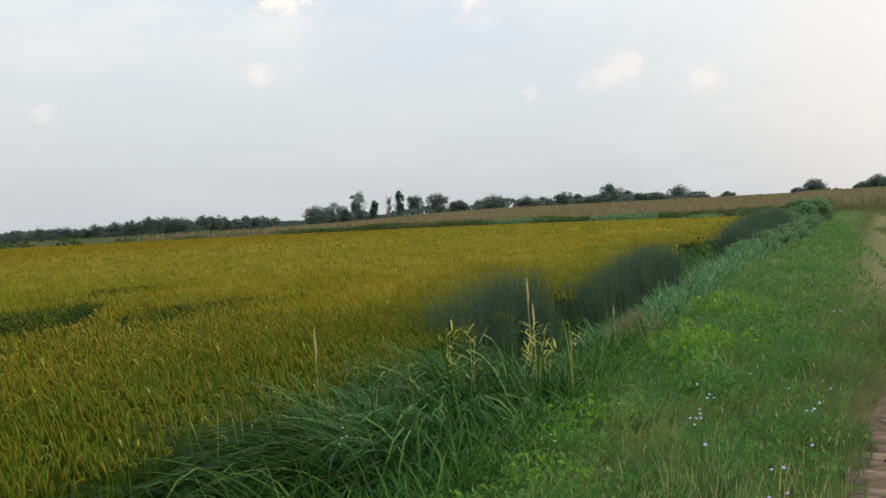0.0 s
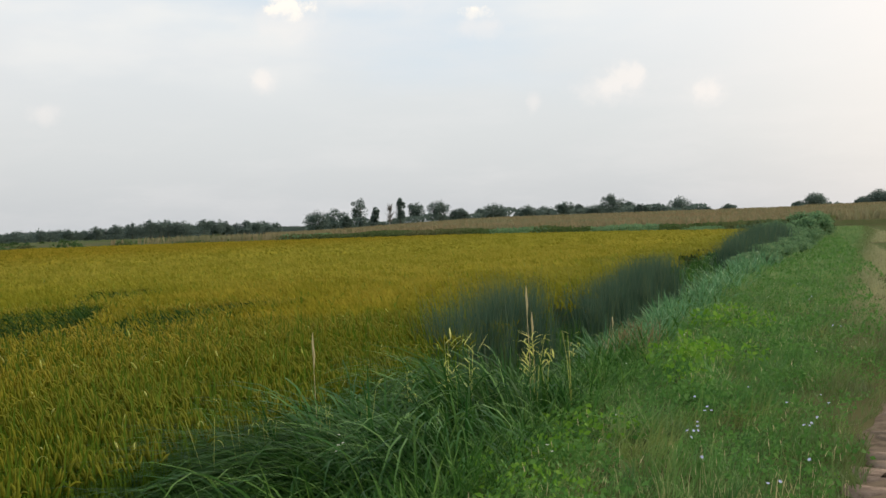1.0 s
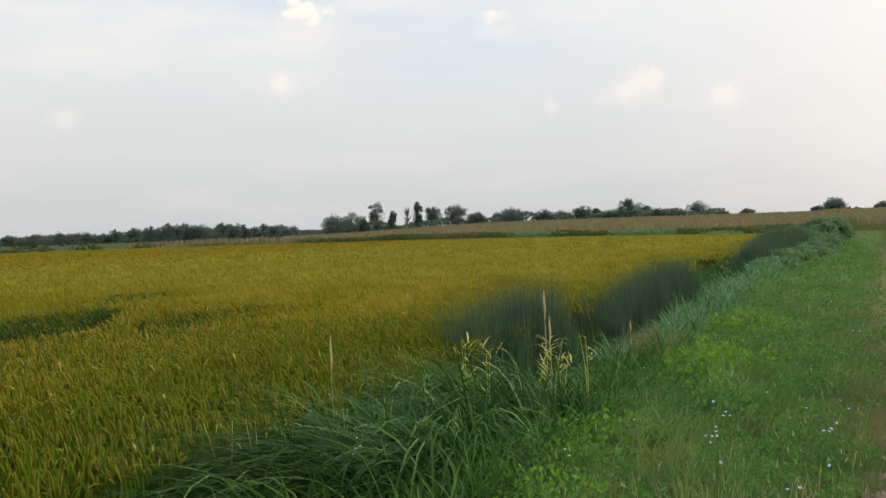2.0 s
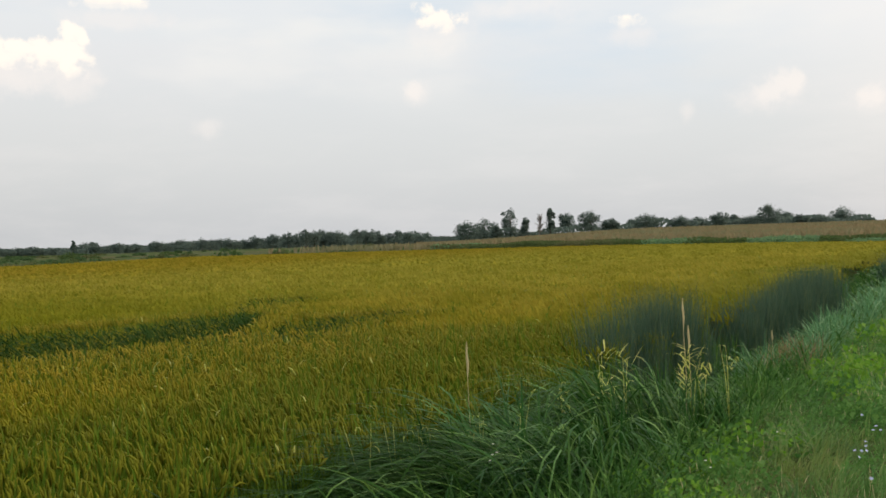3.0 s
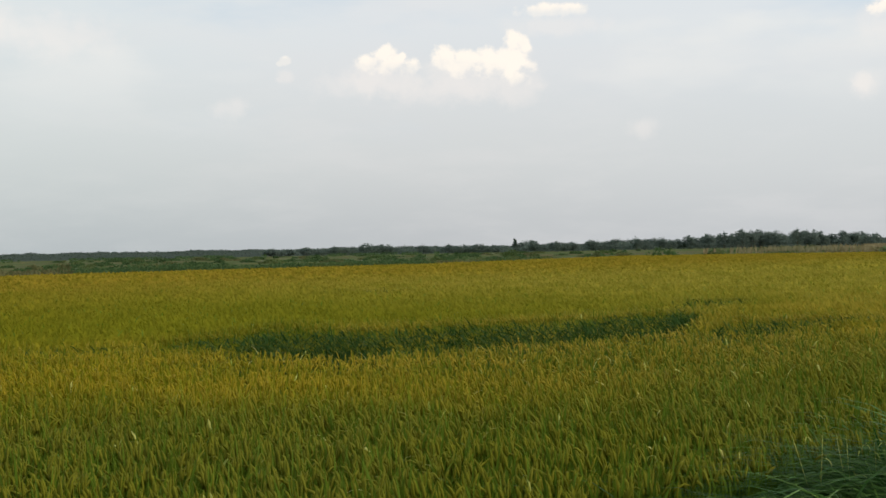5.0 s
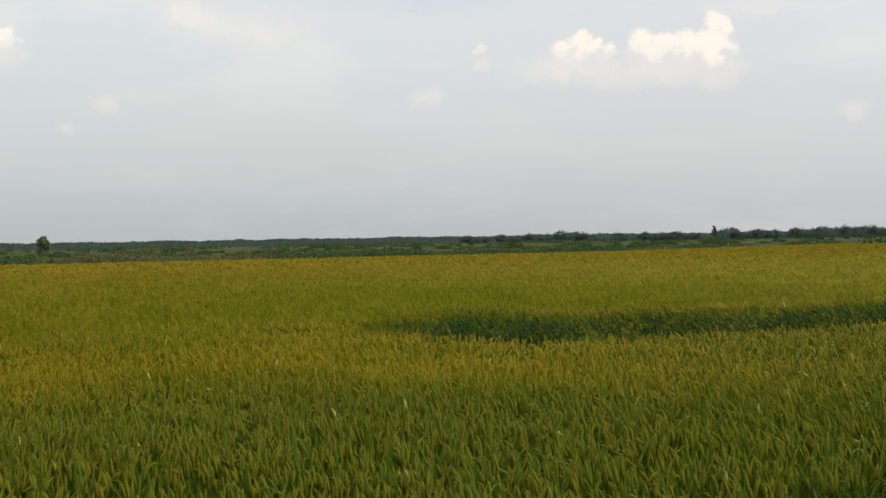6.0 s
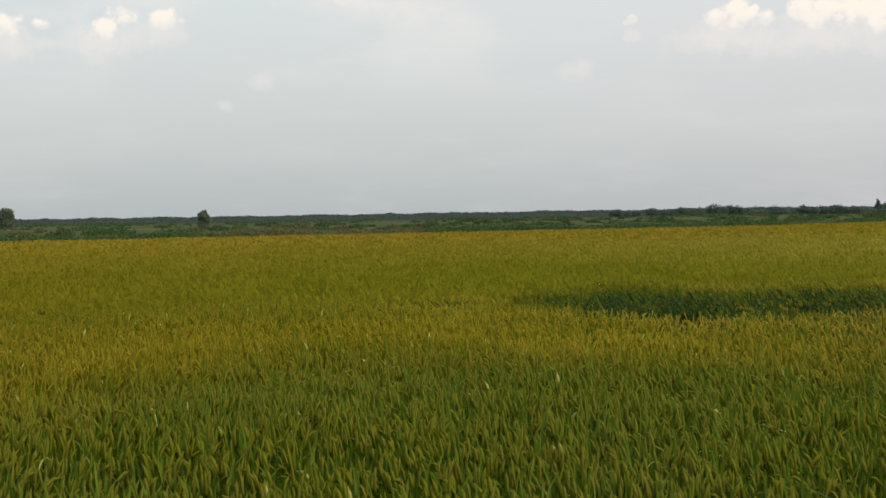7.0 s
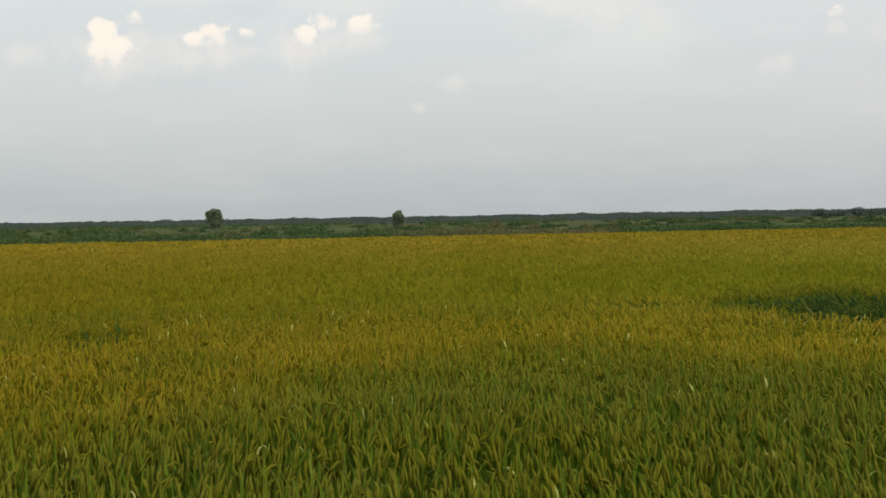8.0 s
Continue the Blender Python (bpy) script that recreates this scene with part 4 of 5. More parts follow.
def build_fallow():
    """Low growth over the fallow behind the crop: one uneven sheet in bands of straw, green and brown."""
    rs = np.geomspace(86, 1000, 90)
    az = np.radians(np.linspace(2, 90, 300))
    rr, aa = np.meshgrid(rs, az, indexing="ij")
    x, y = -rr * np.sin(aa), rr * np.cos(aa)
    u, v = plan(x, y)
    z = ground(x, y) + 0.38 + 0.16 * group_noise(x, y, 9.0, 3.0) + 0.10 * group_noise(x, y, 30.0, 8.0)
    n = len(az)
    i, j = np.meshgrid(np.arange(len(rs) - 1), np.arange(n - 1), indexing="ij")
    a = (i * n + j).ravel()
    open_land = ((v > 90) | (u > 112 + np.clip(v, 0, 60) * 0.78)).ravel()
    a = a[open_land[a] & open_land[a + 1] & open_land[a + n] & open_land[a + n + 1]]
    ts = np.concatenate([np.stack([a, a + n, a + n + 1], 1), np.stack([a, a + n + 1, a + 1], 1)])
    tagged(new("fallow", mesh_of("fallow", np.stack([x, y, z], -1).reshape(-1, 3), ts, [M_FALLOW])), "fallow land under straw-coloured and green low growth", "fallow", kind="stuff")


def build_weeds():
    """Rough weeds along the far edges of the crop, and scattered bushes over the fallow."""
    rng = np.random.default_rng(22)
    pieces = []
    # a hedge of weeds along the far side of the crop
    n = 28000
    u, v = rng.uniform(-45, 150, n), 87.6 + 5.0 * rng.uniform(0, 1, n) ** 1.3
    x, y = place(u, v)
    ok = ~inside_crop(x, y)
    x, y, u = x[ok], y[ok], u[ok]
    n = len(x)
    h = np.clip(1.18 + .16 * smooth(-u, -30, 30) + .22 * group_noise(u, u * 0, 16.0, 2.0) + .12 * group_noise(u, u * 0, 4.0, 5.0), .8, 1.75)
    c = np.stack([x, y, ground(x, y) + h * rng.uniform(.1, 1.0, n) ** .8], 1)
    a, t = cards(c, rng.uniform(.09, .19, n), rng)
    pieces.append((a, t, np.repeat(np.where(group_noise(u, v[ok] * 0, 21.0, 4.0) > -0.1, 1, 0), 2)))
    # bushes and tall weeds in drifts
    for i in range(420):
        r, az = math.exp(rng.uniform(math.log(105), math.log(620))), math.radians(rng.uniform(8, 88))
        x, y = -r * math.sin(az), r * math.cos(az)
        u, v = plan(x, y)
        if not (v > 96 or u > 120 + min(max(v, 0), 60) * 0.78 and az > 0.2):
            continue
        wide, tall = rng.uniform(1.2, 4.5), rng.uniform(.6, 1.25) + (.8 if rng.uniform(0, 1) < .12 else 0)
        m = int(90 + 50 * wide)
        d = rng.normal(size=(m, 3))
        d *= rng.uniform(.3, 1.0, (m, 1)) ** .5 / np.linalg.norm(d, axis=1)[:, None]
        along = rng.uniform(0, 3.14)
        e = np.array([math.cos(along), math.sin(along), 0]) * d[:, :1] * wide + np.array([-math.sin(along), math.cos(along), 0]) * d[:, 1:2] * wide * .5 + np.array([0, 0, 1]) * np.abs(d[:, 2:]) * tall
        a, t = cards(e + [x, y, float(ground(x, y)) + .1], rng.uniform(.10, .22, m) * (.8 + r / 320), rng)
        pieces.append((a, t, 0 if rng.uniform(0, 1) < .45 else 1))
    # a dense bluish green belt between the crop and the maize
    n = 27000
    v = rng.uniform(-2, 78, n)
    u = 106 + np.minimum(np.maximum(v, 0), 60) * 0.78 + rng.uniform(0, 9, n)
    x, y = place(u, v)
    ok = ~inside_crop(x, y)
    x, y = x[ok], y[ok]
    n = len(x)
    h = 1.35 + 0.28 * group_noise(x, y, 6.0, 9.0)
    c = np.stack([x, y, ground(x, y) + np.maximum(h, .3) * rng.uniform(.1, 1, n)], 1)
    a, t = cards(c, rng.uniform(.13, .26, n), rng)
    pieces.append((a, t, np.repeat(np.where(group_noise(x, y, 15.0, 4.0) > 0.35, 2, 0), 2)))
    v, t, m = joined(pieces)
    tagged(new("field_weeds", mesh_of("field_weeds", v, t, [M_WEED, M_SHRUB, M_BANK], m)), "rough green weeds and bushes round the crop and over the fallow", "weeds", kind="stuff")


def canopy(x0, low, seed):
    """Height of a wood's top along its front: crowns of several sizes side by side."""
    top = 1 + 0.13 * group_noise(x0, x0 * 0, 70.0, seed) + 0.10 * group_noise(x0, x0 * 0, 23.0, seed + 1) + 0.13 * np.abs(group_noise(x0, x0 * 0, 11.0, seed + 2))
    return low * (top + 0.30 * np.maximum(group_noise(x0, x0 * 0, 31.0, seed + 3) - 0.45, 0))


def build_far_wood():
    rng = np.random.default_rng(23)
    pieces = []
    for dist, az0, az1, low, count, size, mat in ((1500, 2, 90, 8.6, 26000, 1.0, 0), (1000, 22, 90, 4.6, 12000, 0.8, 0), (560, 30, 90, 1.9, 9000, 0.45, 1)):
        az = rng.uniform(az0, az1, count)
        x0 = az * dist / 57.3
        crest = canopy(x0, low, dist * .01)
        r = dist + rng.uniform(0, 60, count)
        a = np.radians(az)
        z = FIELD + crest * rng.uniform(0, 1, count) ** 0.7
        keep = crest > low * (0.0 if mat == 0 else 1.0)
        c = np.stack([-r * np.sin(a), r * np.cos(a), z], 1)[keep]
        v, t = cards(c, rng.uniform(.7, 1.4, len(c)) * size, rng)
        pieces.append((v, t, mat))
        if mat:
            continue
        # closed core inside the canopy
        az = np.arange(az0, az1, 0.08)
        x0 = az * dist / 57.3
        crest = canopy(x0, low, dist * .01) * 0.93
        a, n = np.radians(az), len(az)
        core = [np.stack([-(dist + d) * np.sin(a), (dist + d) * np.cos(a), z], 1) for d, z in ((8, crest * 0 + FIELD), (22, FIELD + crest * .7), (34, FIELD + crest), (60, crest * 0 + FIELD))]
        q = np.arange(n - 1)
        tri = [np.stack(w, 1) for i in range(3) for w in ((i * n + q, i * n + q + 1, (i + 1) * n + q + 1), (i * n + q, (i + 1) * n + q + 1, (i + 1) * n + q))]
        pieces.append((np.concatenate(core), np.concatenate(tri), 0))
    v, t, m = joined(pieces)
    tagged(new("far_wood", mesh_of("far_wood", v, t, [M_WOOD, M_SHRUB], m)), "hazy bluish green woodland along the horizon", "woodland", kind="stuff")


def build_scrub():
    """Low scrub that closes the foot of the trees on the hill and on the plain."""
    rng = np.random.default_rng(24)
    pieces = []
    for az0, az1, dist, low, count in ((-13.4, 7.0, 508, 5.0, 5600), (8.5, 35, 800, 4.6, 7000), (-22.5, -17, 490, 2.2, 700)):
        az = rng.uniform(az0, az1, count)
        x0 = az * dist / 57.3
        crest = low * (1 + 0.4 * group_noise(x0, x0 * 0, 14.0))
        r, a = dist + rng.uniform(-6, 12, count), np.radians(az)
        x, y = -r * np.sin(a), r * np.cos(a)
        c = np.stack([x, y, ground(x, y) + np.maximum(crest, .6) * rng.uniform(0, 1, count) ** 0.7], 1)
        v, t = cards(c, rng.uniform(.5, 1.0, count), rng)
        pieces.append((v, t, 0))
    v, t, m = joined(pieces)
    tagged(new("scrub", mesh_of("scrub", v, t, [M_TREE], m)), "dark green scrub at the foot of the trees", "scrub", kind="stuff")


build_maize()
build_fallow()
build_weeds()
build_scrub()
build_far_wood()


# ---- trees ----
def tree(name, x, y, tall, wide, seed, label, category="tree", group="", leaf=0.42, bare=False, skirt=0.04, mats=(None, None), full=1.0):
    """Tapered trunk with limbs, and a crown of leaf sprays gathered in uneven lobes."""
    rng = np.random.default_rng(seed)
    z = float(ground(x, y))
    root = tagged(new(name), label, category, group)
    root.location = (x, y, z)
    thick = .022 if bare else .009
    lines, lobes = [], []
    sway = rng.normal(0, 0.03, 2) * tall
    top = Vector((sway[0], sway[1], tall * 0.9))
    lines.append(tube([(0, 0, -0.2), (sway[0] * .3, sway[1] * .3, tall * .4), tuple(top)], [tall * .026, tall * (.013 if bare else .016), tall * .004]))
    for i in range(44 if bare else 8):
        s = rng.uniform(.25, .9)
        a = rng.uniform(0, 6.28)
        reach = wide * rng.uniform(.35, .95) * (1 - 0.6 * abs(s - .5))
        p = Vector((sway[0] * s, sway[1] * s, tall * s * .86))
        e = p + Vector((math.cos(a) * reach, math.sin(a) * reach, tall * rng.uniform(.06, .2)))
        lines.append(tube([tuple(p), tuple(p.lerp(e, .5) + Vector((0, 0, -.03 * tall))), tuple(e)], [tall * thick, tall * thick * .7, tall * thick * .3], 4))
    # rounded clumps of foliage fill the outline of the crown
    for i in range(20):
        rw = wide * rng.uniform(.24, .42)
        rh = min(rw * rng.uniform(.85, 1.25), tall * .28)
        rho, a = math.sqrt(rng.uniform(0, 1)) * (wide - rw), rng.uniform(0, 6.28)
        high = tall * (.60 + .40 * math.sqrt(1 - (rho / wide) ** 2)) - rh
        low_z = tall * skirt + rh * .7
        lobes.append((Vector((math.cos(a) * rho, math.sin(a) * rho, low_z + (max(high, low_z) - low_z) * rng.uniform(.05, 1.0) ** .7)), rw, rh))
    rh = min(wide * .34, tall * .22)
    lobes.append((Vector((top.x, top.y, tall - rh)), wide * .36, rh))
    v, t, _ = joined([(a, b, 0) for a, b in lines])
    part("trunk", mesh_of("trunk", v, t, [mats[0] or M_BARK]), root, "grey tapered trunk with limbs")
    if not bare:
        pts = []
        for c, rw, rh in lobes:
            k = int(160 * full * (rw / wide + .35))
            d = rng.normal(size=(k, 3))
            d /= np.linalg.norm(d, axis=1)[:, None]
            pts.append(np.array(c) + d * np.array([rw, rw, rh]) * (rng.uniform(.2, 1.0, (k, 1)) ** .6 + rng.normal(0, .10, (k, 1))))
        low = int(480 * full)
        q = rng.normal(size=(low, 3))
        q *= (rng.uniform(0, 1, (low, 1)) ** 0.4) / np.linalg.norm(q, axis=1)[:, None]
        pts.append(np.array([0, 0, tall * (.92 + skirt) / 2]) + q * np.array([wide * .8, wide * .8, tall * (.80 - skirt) / 2]))
        pts = np.concatenate(pts)
        pts = pts[(pts[:, 2] < tall * 1.03) & (pts[:, 2] > tall * skirt * .4)]
        v, t = cards(pts, rng.uniform(.6, 1.3, len(pts)) * leaf, rng)
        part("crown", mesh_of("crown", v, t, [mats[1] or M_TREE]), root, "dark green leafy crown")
    return root


# the trees on the hill: bearing, elevation of the top, half width (degrees)
HILL_TREES = [(6.4, 0.95, 0.58), (5.5, 1.05, 0.52), (4.9, 0.67, 0.29), (4.2, 1.48, 0.38), (3.45, 1.00, 0.22), (2.15, 1.41, 0.22), (1.3, 1.19, 0.41), (0.1, 1.28, 0.52),
              (-0.9, 0.88, 0.41), (-2.0, 0.82, 0.35), (-2.7, 1.05, 0.58), (-4.4, 0.90, 0.47), (-5.3, 0.82, 0.41), (-6.3, 1.03, 0.41), (-7.0, 0.85, 0.35),
              (-7.8, 0.81, 0.47), (-8.7, 1.31, 0.52), (-9.5, 0.92, 0.35), (-10.2, 0.76, 0.35), (-11.1, 0.72, 0.47), (-12.2, 1.06, 0.58), (-13.2, 0.52, 0.35),
              (-14.5, 0.59, 0.35), (-17.9, 0.62, 0.41), (-18.6, 0.97, 0.58), (-20.9, 0.72, 0.52), (-21.5, 1.04, 0.52), (-22.0, 0.93, 0.47)]
for i, (az, el, half) in enumerate(HILL_TREES):
    dist = 500 + 25 * math.sin(i * 2.3)
    p = heading(az, 0) * dist
    tall = EYE + dist * math.tan(radians(el)) - float(ground(p.x, p.y))
    tree("tree", p.x, p.y, tall * 1.09, dist * radians(half) * 1.4, 100 + i, "dark green broadleaf tree beyond the maize on the hill", "tree", "trees on the hill", leaf=0.32)
p = heading(2.7, 0) * 495
tree("bare_tree", p.x, p.y, EYE + 495 * math.tan(radians(1.42)) - float(ground(p.x, p.y)), 2.4, 77, "leafless grey dead tree among green ones", "tree", bare=True, mats=(M_BLEACHED, None))

# the tree line across the plain: bearing, elevation of the top
PLAIN_TREES = [(38.6, 0.33), (36.8, 0.36), (35.3, 0.40), (33.8, 0.52), (32.6, 0.42), (30.9, 0.39), (29.5, 0.39), (28.0, 0.37), (26.1, 0.60), (25.1, 0.41), (24.0, 0.44), (22.2, 0.47), (21.0, 0.54), (19.9, 0.57), (18.7, 0.50),
               (17.3, 0.61), (16.4, 0.66), (15.6, 0.74), (14.7, 0.87), (13.9, 0.83), (13.2, 0.72), (12.1, 0.83), (11.4, 0.62), (10.0, 0.68), (9.4, 0.60)]
for i, (az, el) in enumerate(PLAIN_TREES):
    for k in range(3):
        dist = 780 + 30 * math.sin(i * 1.7) + 20 * k
        a = az - 0.42 * k
        e = el - (0.0, 0.10, 0.06)[k]
        p = heading(a, 0) * dist
        tall = EYE + dist * math.tan(radians(e)) - float(ground(p.x, p.y))
        half = 0.17 if (i == 8 and k == 0) else 0.48
        tree("tree", p.x, p.y, tall, dist * radians(half), 300 + 3 * i + k, "dark hazy green tree in the line across the plain", "tree", "tree line across the plain", leaf=0.55, skirt=0.03, full=0.36)

for az, el, half, dist, seed in ((69.0, 0.84, 0.52, 300, 501), (59.6, 0.59, 0.42, 300, 502)):
    p = heading(az, 0) * dist
    tree("bush", p.x, p.y, EYE + dist * math.tan(radians(el)) + 0.4, dist * radians(half) * 0.95, seed, "lone rounded grey green bush in the fallow", "bush", "lone bushes", leaf=0.28, skirt=0.02, mats=(None, M_BUSH))
for i, (u, v, tall, wide) in enumerate(((104, 3.0, 1.5, 2.4), (68, 0.2, 1.45, 1.0), (73, -0.3, 1.75, 1.1), (79, -0.5, 1.7, 1.2), (108, 0.6, 1.9, 1.9), (111, -0.6, 1.8, 1.9), (101, 0.0, 1.2, 1.8), (113, 5.5, 1.3, 2.4), (112, 10.0, 1.2, 2.6), (94, 1.2, 1.1, 1.7), (86, 1.4, 0.9, 1.5))):
    x, y = place(u, v)
    tree("shrub", x, y, tall, wide, 600 + i, "low grey-green shrub at the field corner", "shrub", "shrubs at the field corner", leaf=0.10, skirt=0.02, mats=(None, M_BANK))

for i, (u, v, tall, wide) in enumerate(((35, 1.7, 0.55, 1.0), (40, 1.5, 0.65, 1.2), (46, 1.0, 0.6, 1.2), (52, 0.7, 0.65, 1.2), (59, 0.5, 0.75, 1.3), (66, 0.7, 0.9, 1.5), (73, 0.6, 1.0, 1.6), (80, 0.4, 1.0, 1.6), (90, 0.1, 1.1, 1.7))):
    x, y = place(u, v)
    tree("shrub", x, y, tall, wide, 640 + i, "low bluish green bushy weed on the bank", "shrub", "bushy weeds on the bank", leaf=0.06, skirt=0.02, mats=(None, M_BANK), full=0.9)


# ---- small plants of the verge ----
def chicory(u, v, tall, heads, seed):
    rng = np.random.default_rng(seed)
    x, y = place(u, v)
    root = tagged(new("chicory_plant"), "wiry chicory plant with pale blue flowers", "wildflower", "chicory on the verge")
    root.location = (x, y, float(ground(x, y)))
    lines, tips = [], []
    for i in range(heads):
        a, r = rng.uniform(0, 6.28), rng.uniform(.01, .07)
        tip = Vector((math.cos(a) * r, math.sin(a) * r, tall * rng.uniform(.85, 1.0)))
        lines.append(tube([(0, 0, 0), (tip.x * .3, tip.y * .3, tall * .5), tuple(tip)], [.003, .0025, .0015], 4))
        tips.append(tip)
    w, t, _ = joined([(a, b, 0) for a, b in lines])
    part("stem", mesh_of("stem", w, t, [M_HERB]), root, "thin branched green stems")
    for tip in tips:
        n = 12
        a = np.arange(n) * 2 * math.pi / n
        b = np.tile(np.array(tip), (n, 1))
        w, t, _, _ = blades(b, np.full(n, .0115), np.full(n, .007), np.full(n, 1.05), np.full(n, .3), 2, a, a + 1.57)
        spin = np.array(Euler((rng.uniform(.2, 1.0), 0, rng.uniform(-1.2, 1.2))).to_matrix())
        w = np.array(tip) + (w - np.array(tip)) @ spin.T
        part("flower", mesh_of("flower", w, t, [M_BLUE]), root, "pale blue daisy-like flower")


for i, (u, v, tall, heads) in enumerate(((6.66, 0.66, .38, 5), (6.28, 0.73, .38, 1), (5.76, 0.57, .38, 1), (7.24, 0.62, .38, 3), (7.8, 0.74, .38, 1), (8.35, 0.45, .38, 1), (7.87, 0.0, .40, 1), (7.7, -0.1, .38, 1), (7.54, 0.11, .37, 1),
                                         (6.82, 0.06, .38, 3), (6.85, -0.01, .40, 2), (5.71, 0.01, .38, 1), (5.34, 0.15, .38, 1), (5.18, 0.18, .37, 1), (4.83, 0.2, .38, 1), (4.78, 0.13, .37, 1), (12.7, -0.22, .40, 2), (16.5, 0.03, .45, 2))):
    chicory(u, v, tall, heads, 700 + i)


def tuft(name, u, v, z, count, length, width, lean, bend, mat, seed, label, category, group="", spread=0.06, toward=None, curl=1.2):
    """Leaves that rise together from one root; those of a taller tuft (z) run up straight before they curl."""
    rng = np.random.default_rng(seed)
    x, y = place(u, v)
    b = np.stack([rng.normal(0, spread, count), rng.normal(0, spread, count), np.zeros(count)], 1)
    t = rng.uniform(0, 6.28, count) if toward is None else toward + rng.normal(0, .9, count)
    a, tr, _, _ = blades(b, z + length * rng.uniform(.5, 1.1, count), width * rng.uniform(.7, 1.2, count), rng.uniform(0, lean, count), rng.uniform(.2, bend, count), 9, t,
                         t + 1.57 + rng.normal(0, .5, count), curl=curl, taper=0.45)
    ob = tagged(new(name, mesh_of(name, a, tr, [mat])), label, category, group)
    ob.location = (x, y, float(ground(x, y)))
    return ob


def dry_stalk(az, dist, tip_el, seed, leaves=0):
    p = heading(az, 0) * dist
    g = float(ground(p.x, p.y))
    tall = EYE + dist * math.tan(radians(tip_el)) - g
    rng = np.random.default_rng(seed)
    root = tagged(new("dry_stalk"), "tall bleached dry grass stalk with a narrow seed head", "grass", "dry stalks")
    root.location = (p.x, p.y, g)
    w, t = tube([(0, 0, 0), (.01, 0, tall * .5), (.0, .02, tall * .8)], [.003, .0026, .0022], 5)
    part("stem", mesh_of("stem", w, t, [M_DRY]), root)
    w, t = tube([(0, .02, tall * .8), (.004, .02, tall * .87), (-.002, .02, tall * .94), (0, .02, tall)], [.003, .0095, .008, .002], 6)
    part("seed_head", mesh_of("seed_head", w, t, [M_DRY]), root)
    if leaves:
        b = np.stack([np.zeros(leaves), np.zeros(leaves), tall * rng.uniform(.35, .75, leaves)], 1)
        a = rng.uniform(0, 6.28, leaves)
        w, t, _, _ = blades(b, rng.uniform(.10, .22, leaves), rng.uniform(.008, .014, leaves), rng.uniform(.5, 1.1, leaves), rng.uniform(.2, 1.6, leaves), 5, a, a + 1.57, curl=1.0, taper=0.5)
        part("dry_leaf", mesh_of("dry_leaf", w, t, [M_PALE]), root)


dry_stalk(6.83, 7.9, -5.25, 1)
dry_stalk(-4.26, 9.4, -3.25, 2, leaves=12)
dry_stalk(-4.5, 9.5, -4.6, 3, leaves=9)
dry_stalk(-8.6, 13.5, -4.9, 4)
def pale_plant(az, dist, top_el, count, seed, droop=0.0):
    """A withered weed: a thin stem with pale curling leaves towards the top."""
    rng = np.random.default_rng(seed)
    p = heading(az, 0) * dist
    g = float(ground(p.x, p.y))
    tall = EYE + dist * math.tan(radians(top_el)) - g
    count = count + 4
    root = tagged(new("withered_plant"), "withered weed with pale yellow curling leaves", "weed", "withered weeds")
    root.location = (p.x, p.y, g)
    stems = []
    for i in range(2):
        e = rng.normal(0, .05, 2)
        stems.append(tube([(0, 0, 0), (e[0] * .4, e[1] * .4, tall * .6), (e[0], e[1], tall * rng.uniform(.85, .97))], [.004, .003, .0015], 4))
    w, t, _ = joined([(a, b, 0) for a, b in stems])
    part("stem", mesh_of("stem", w, t, [M_PALE]), root)
    b = np.stack([rng.normal(0, .04, count), rng.normal(0, .04, count), tall * rng.uniform(.55, .93, count)], 1)
    a = rng.uniform(0, 6.28, count)
    small = .65 if droop else 1.0
    w, t, _, _ = blades(b, rng.uniform(.12, .22, count) * small, rng.uniform(.009, .015, count) * small, rng.uniform(.35, 1.2, count), droop + np.where(rng.uniform(0, 1, count) < .5, rng.uniform(.2, .9, count), rng.uniform(1.0, 2.2, count)), 6, a, a + 1.57 + rng.normal(0, .4, count), curl=1.1, taper=.5)
    part("leaves", mesh_of("leaves", w, t, [M_PALE]), root)


for spec in ((-0.1, 9.0, -5.35, 11, 11), (-1.2, 9.1, -5.45, 11, 12), (-4.5, 9.4, -5.4, 12, 13), (-5.1, 9.5, -6.0, 8, 17), (-6.4, 9.6, -5.2, 6, 18, 1.0), (12.1, 6.8, -8.6, 4, 14, 1.2), (10.6, 7.0, -8.5, 5, 15, 1.2), (9.3, 7.2, -8.6, 5, 16, 1.2), (6.2, 7.6, -8.0, 3, 20, 1.2), (4.3, 7.8, -8.1, 4, 21, 1.2), (1.9, 8.4, -7.0, 4, 19, 1.2)):
    pale_plant(*spec)
for i in range(26):
    u = 12.8 * 1.042 ** i
    v = 2.25 - 0.018 * i + 0.28 * math.sin(i * 2.4)
    ln = 0.52 + 0.12 * math.sin(i * 1.7) + 0.004 * i
    tuft("sedge_tuft", u, v, 0, 110, ln, .012 + .0007 * i, .75, 1.7, M_SEDGE, 40 + i, "tussock of pale bluish green sedge on the bank", "grass", "sedge tussocks", .11 + .004 * i)
for i, (u, v) in enumerate(((12.9, 2.15), (13.5, 2.0), (14.3, 2.15))):
    tuft("dead_grass_tuft", u, v, 0, 60, .5, .010, .35, .8, M_RUST, 52 + i, "tuft of reddish brown dead grass on the bank", "grass", "dead grass tufts", .16)


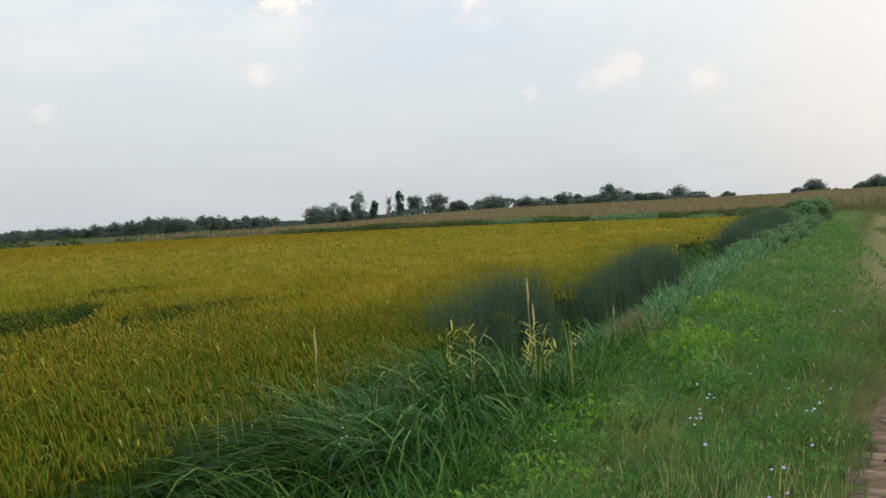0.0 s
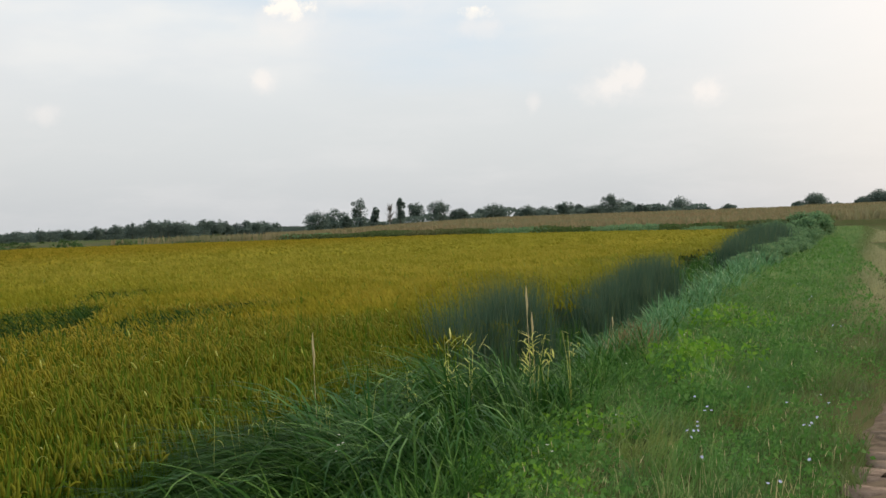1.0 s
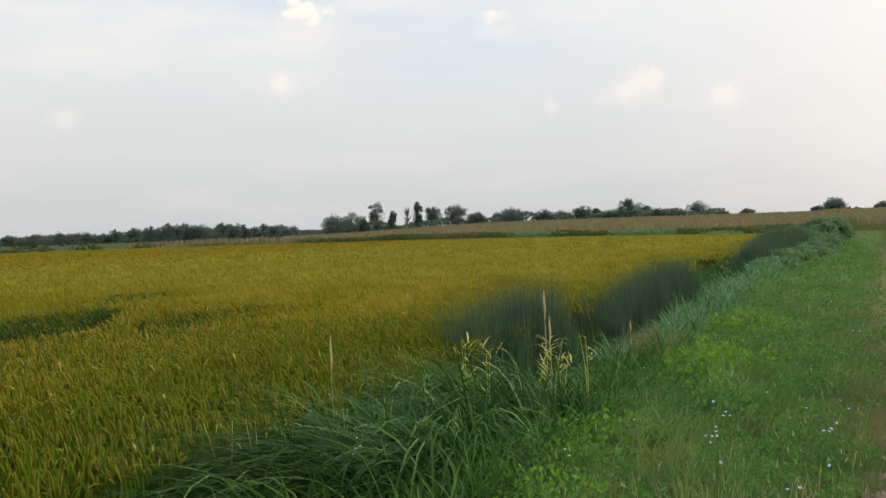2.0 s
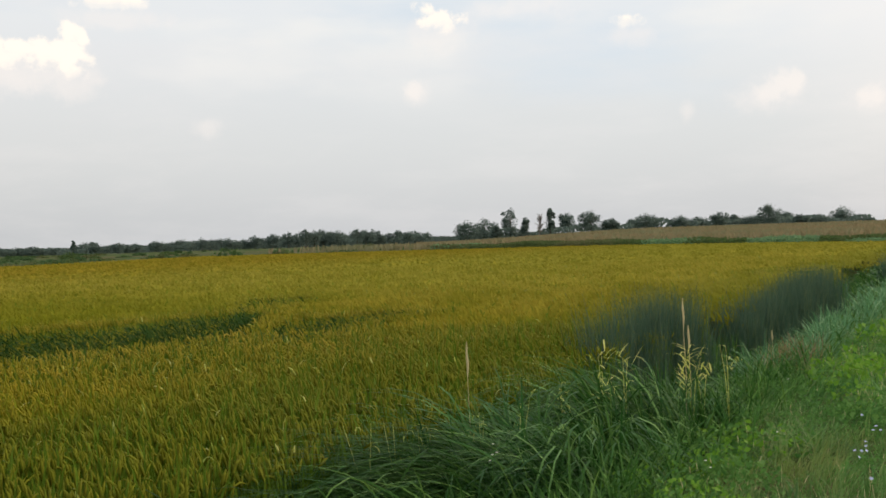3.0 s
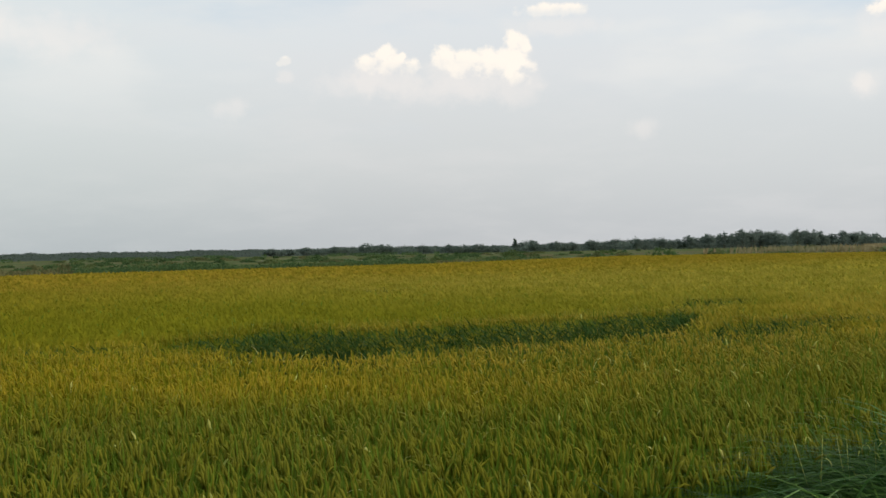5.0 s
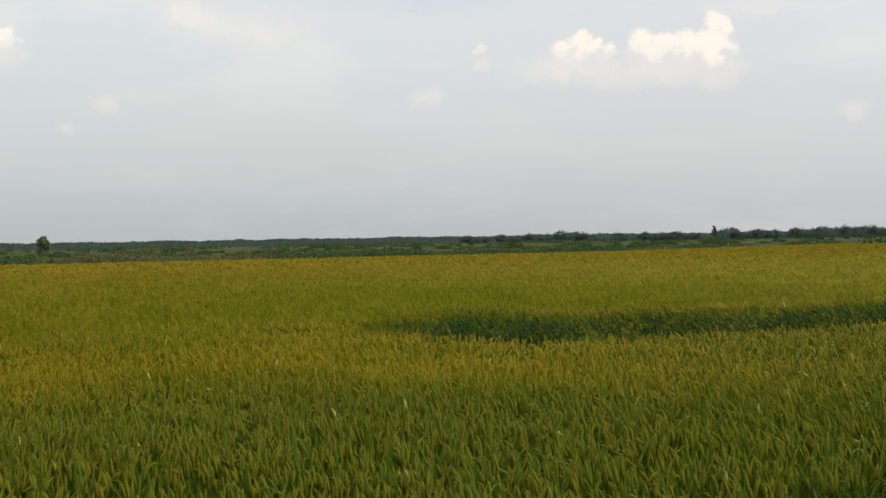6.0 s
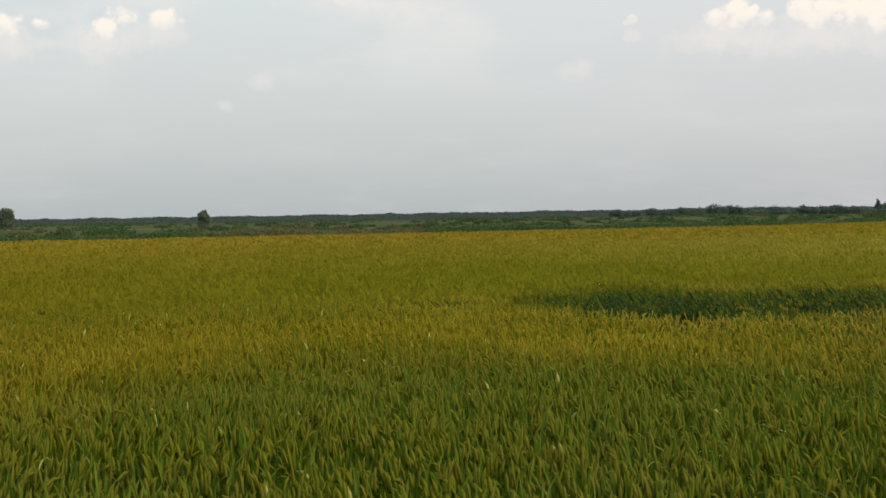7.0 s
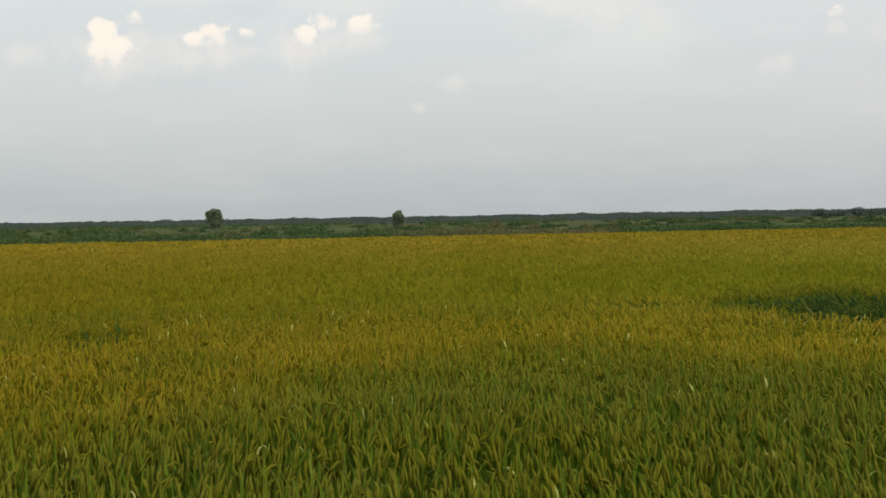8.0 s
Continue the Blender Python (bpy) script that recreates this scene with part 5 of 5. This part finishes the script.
def broad_weed(u, v, tall, count, size, mat, seed, label, group, spread):
    rng = np.random.default_rng(seed)
    x, y = place(u, v)
    root = tagged(new("leafy_weed"), label, "weed", group)
    root.location = (x, y, float(ground(x, y)))
    r = spread * np.sqrt(rng.uniform(0, 1, count))
    a = rng.uniform(0, 6.28, count)
    c = np.stack([r * np.cos(a), r * np.sin(a), tall * rng.uniform(.15, 1, count) * (1 - 0.5 * (r / spread) ** 2)], 1)
    w, t = cards(c, rng.uniform(.6, 1.2, count) * size, rng)
    part("leaves", mesh_of("leaves", w, t, [mat]), root)
    for q in c[:: max(1, count // 6)]:
        w, t = tube([(0, 0, 0), (q[0] * .8, q[1] * .8, q[2] * .6), tuple(q)], [.004, .003, .002], 4)
        part("stem", mesh_of("stem", w, t, [mat]), root)


for i, (u, v, tall, n, s) in enumerate(((10.9, 1.17, .40, 40, .045), (11.85, 1.1, .48, 70, .055), (11.9, 1.45, .45, 60, .05), (12.6, 1.3, .45, 60, .055), (15.4, 1.36, .5, 60, .06), (15.7, 0.75, .45, 40, .055), (12.3, 0.63, .36, 30, .045), (10.1, 1.07, .30, 22, .04), (17.4, 1.2, .42, 40, .055))):
    broad_weed(u, v, tall * .85, n * 2, s * 0.8, M_BROAD, 60 + i, "bright yellow-green broad-leaved weed on the verge", "yellow-green weeds", .30)
for i in range(34):
    u = 4.6 + 0.30 * i if i < 14 else 5.0 + 0.62 * (i - 14)
    v = 1.72 + 0.25 * math.sin(i * 2.1) if i < 14 else 0.75 + 0.75 * math.sin(i * 2.7)
    broad_weed(u, v, .26 + .05 * math.sin(i * 1.3), 150, (.023 if i < 14 else .017) + .00045 * i, M_BROAD if i % 2 and i < 14 else M_HERB, 80 + i, "low mat of small-leaved green clover-like weed", "low weeds", .34)


def white_flower(u, v, tall, heads, seed):
    rng = np.random.default_rng(seed)
    x, y = place(u, v)
    root = tagged(new("white_flower_plant"), "slender weed with small white flowers", "wildflower", "white flowers")
    root.location = (x, y, float(ground(x, y)))
    lines, tips = [], []
    for i in range(heads):
        a, r = rng.uniform(0, 6.28), rng.uniform(.01, .07)
        tip = Vector((math.cos(a) * r, math.sin(a) * r, tall * rng.uniform(.8, 1.0)))
        lines.append(tube([(0, 0, 0), (tip.x * .2, tip.y * .2, tall * .6), tuple(tip)], [.003, .0025, .0015], 4))
        tips.append(tip)
    w, t, _ = joined([(a, b, 0) for a, b in lines])
    part("stem", mesh_of("stem", w, t, [M_HERB]), root)
    for tip in tips:
        n = 6
        a = np.arange(n) * 2 * math.pi / n
        w, t, _, _ = blades(np.tile(np.array(tip), (n, 1)), np.full(n, .013), np.full(n, .010), np.full(n, .9), np.full(n, .4), 2, a, a + 1.57)
        part("flower", mesh_of("flower", w, t, [M_WHITE]), root, "small white flower")


for i, (u, v, tall, heads) in enumerate(((6.0, 2.69, .72, 4), (9.6, 1.55, .42, 1), (12.0, 1.3, .4, 2), (6.2, 1.5, .35, 2), (14.5, 0.9, .45, 2), (17.5, 0.7, .45, 2), (10.2, 0.0, .42, 1), (19.0, 0.2, .5, 2), (21.5, 0.9, .5, 2), (7.6, 1.3, .3, 1))):
    white_flower(u, v, tall, heads, 900 + i)
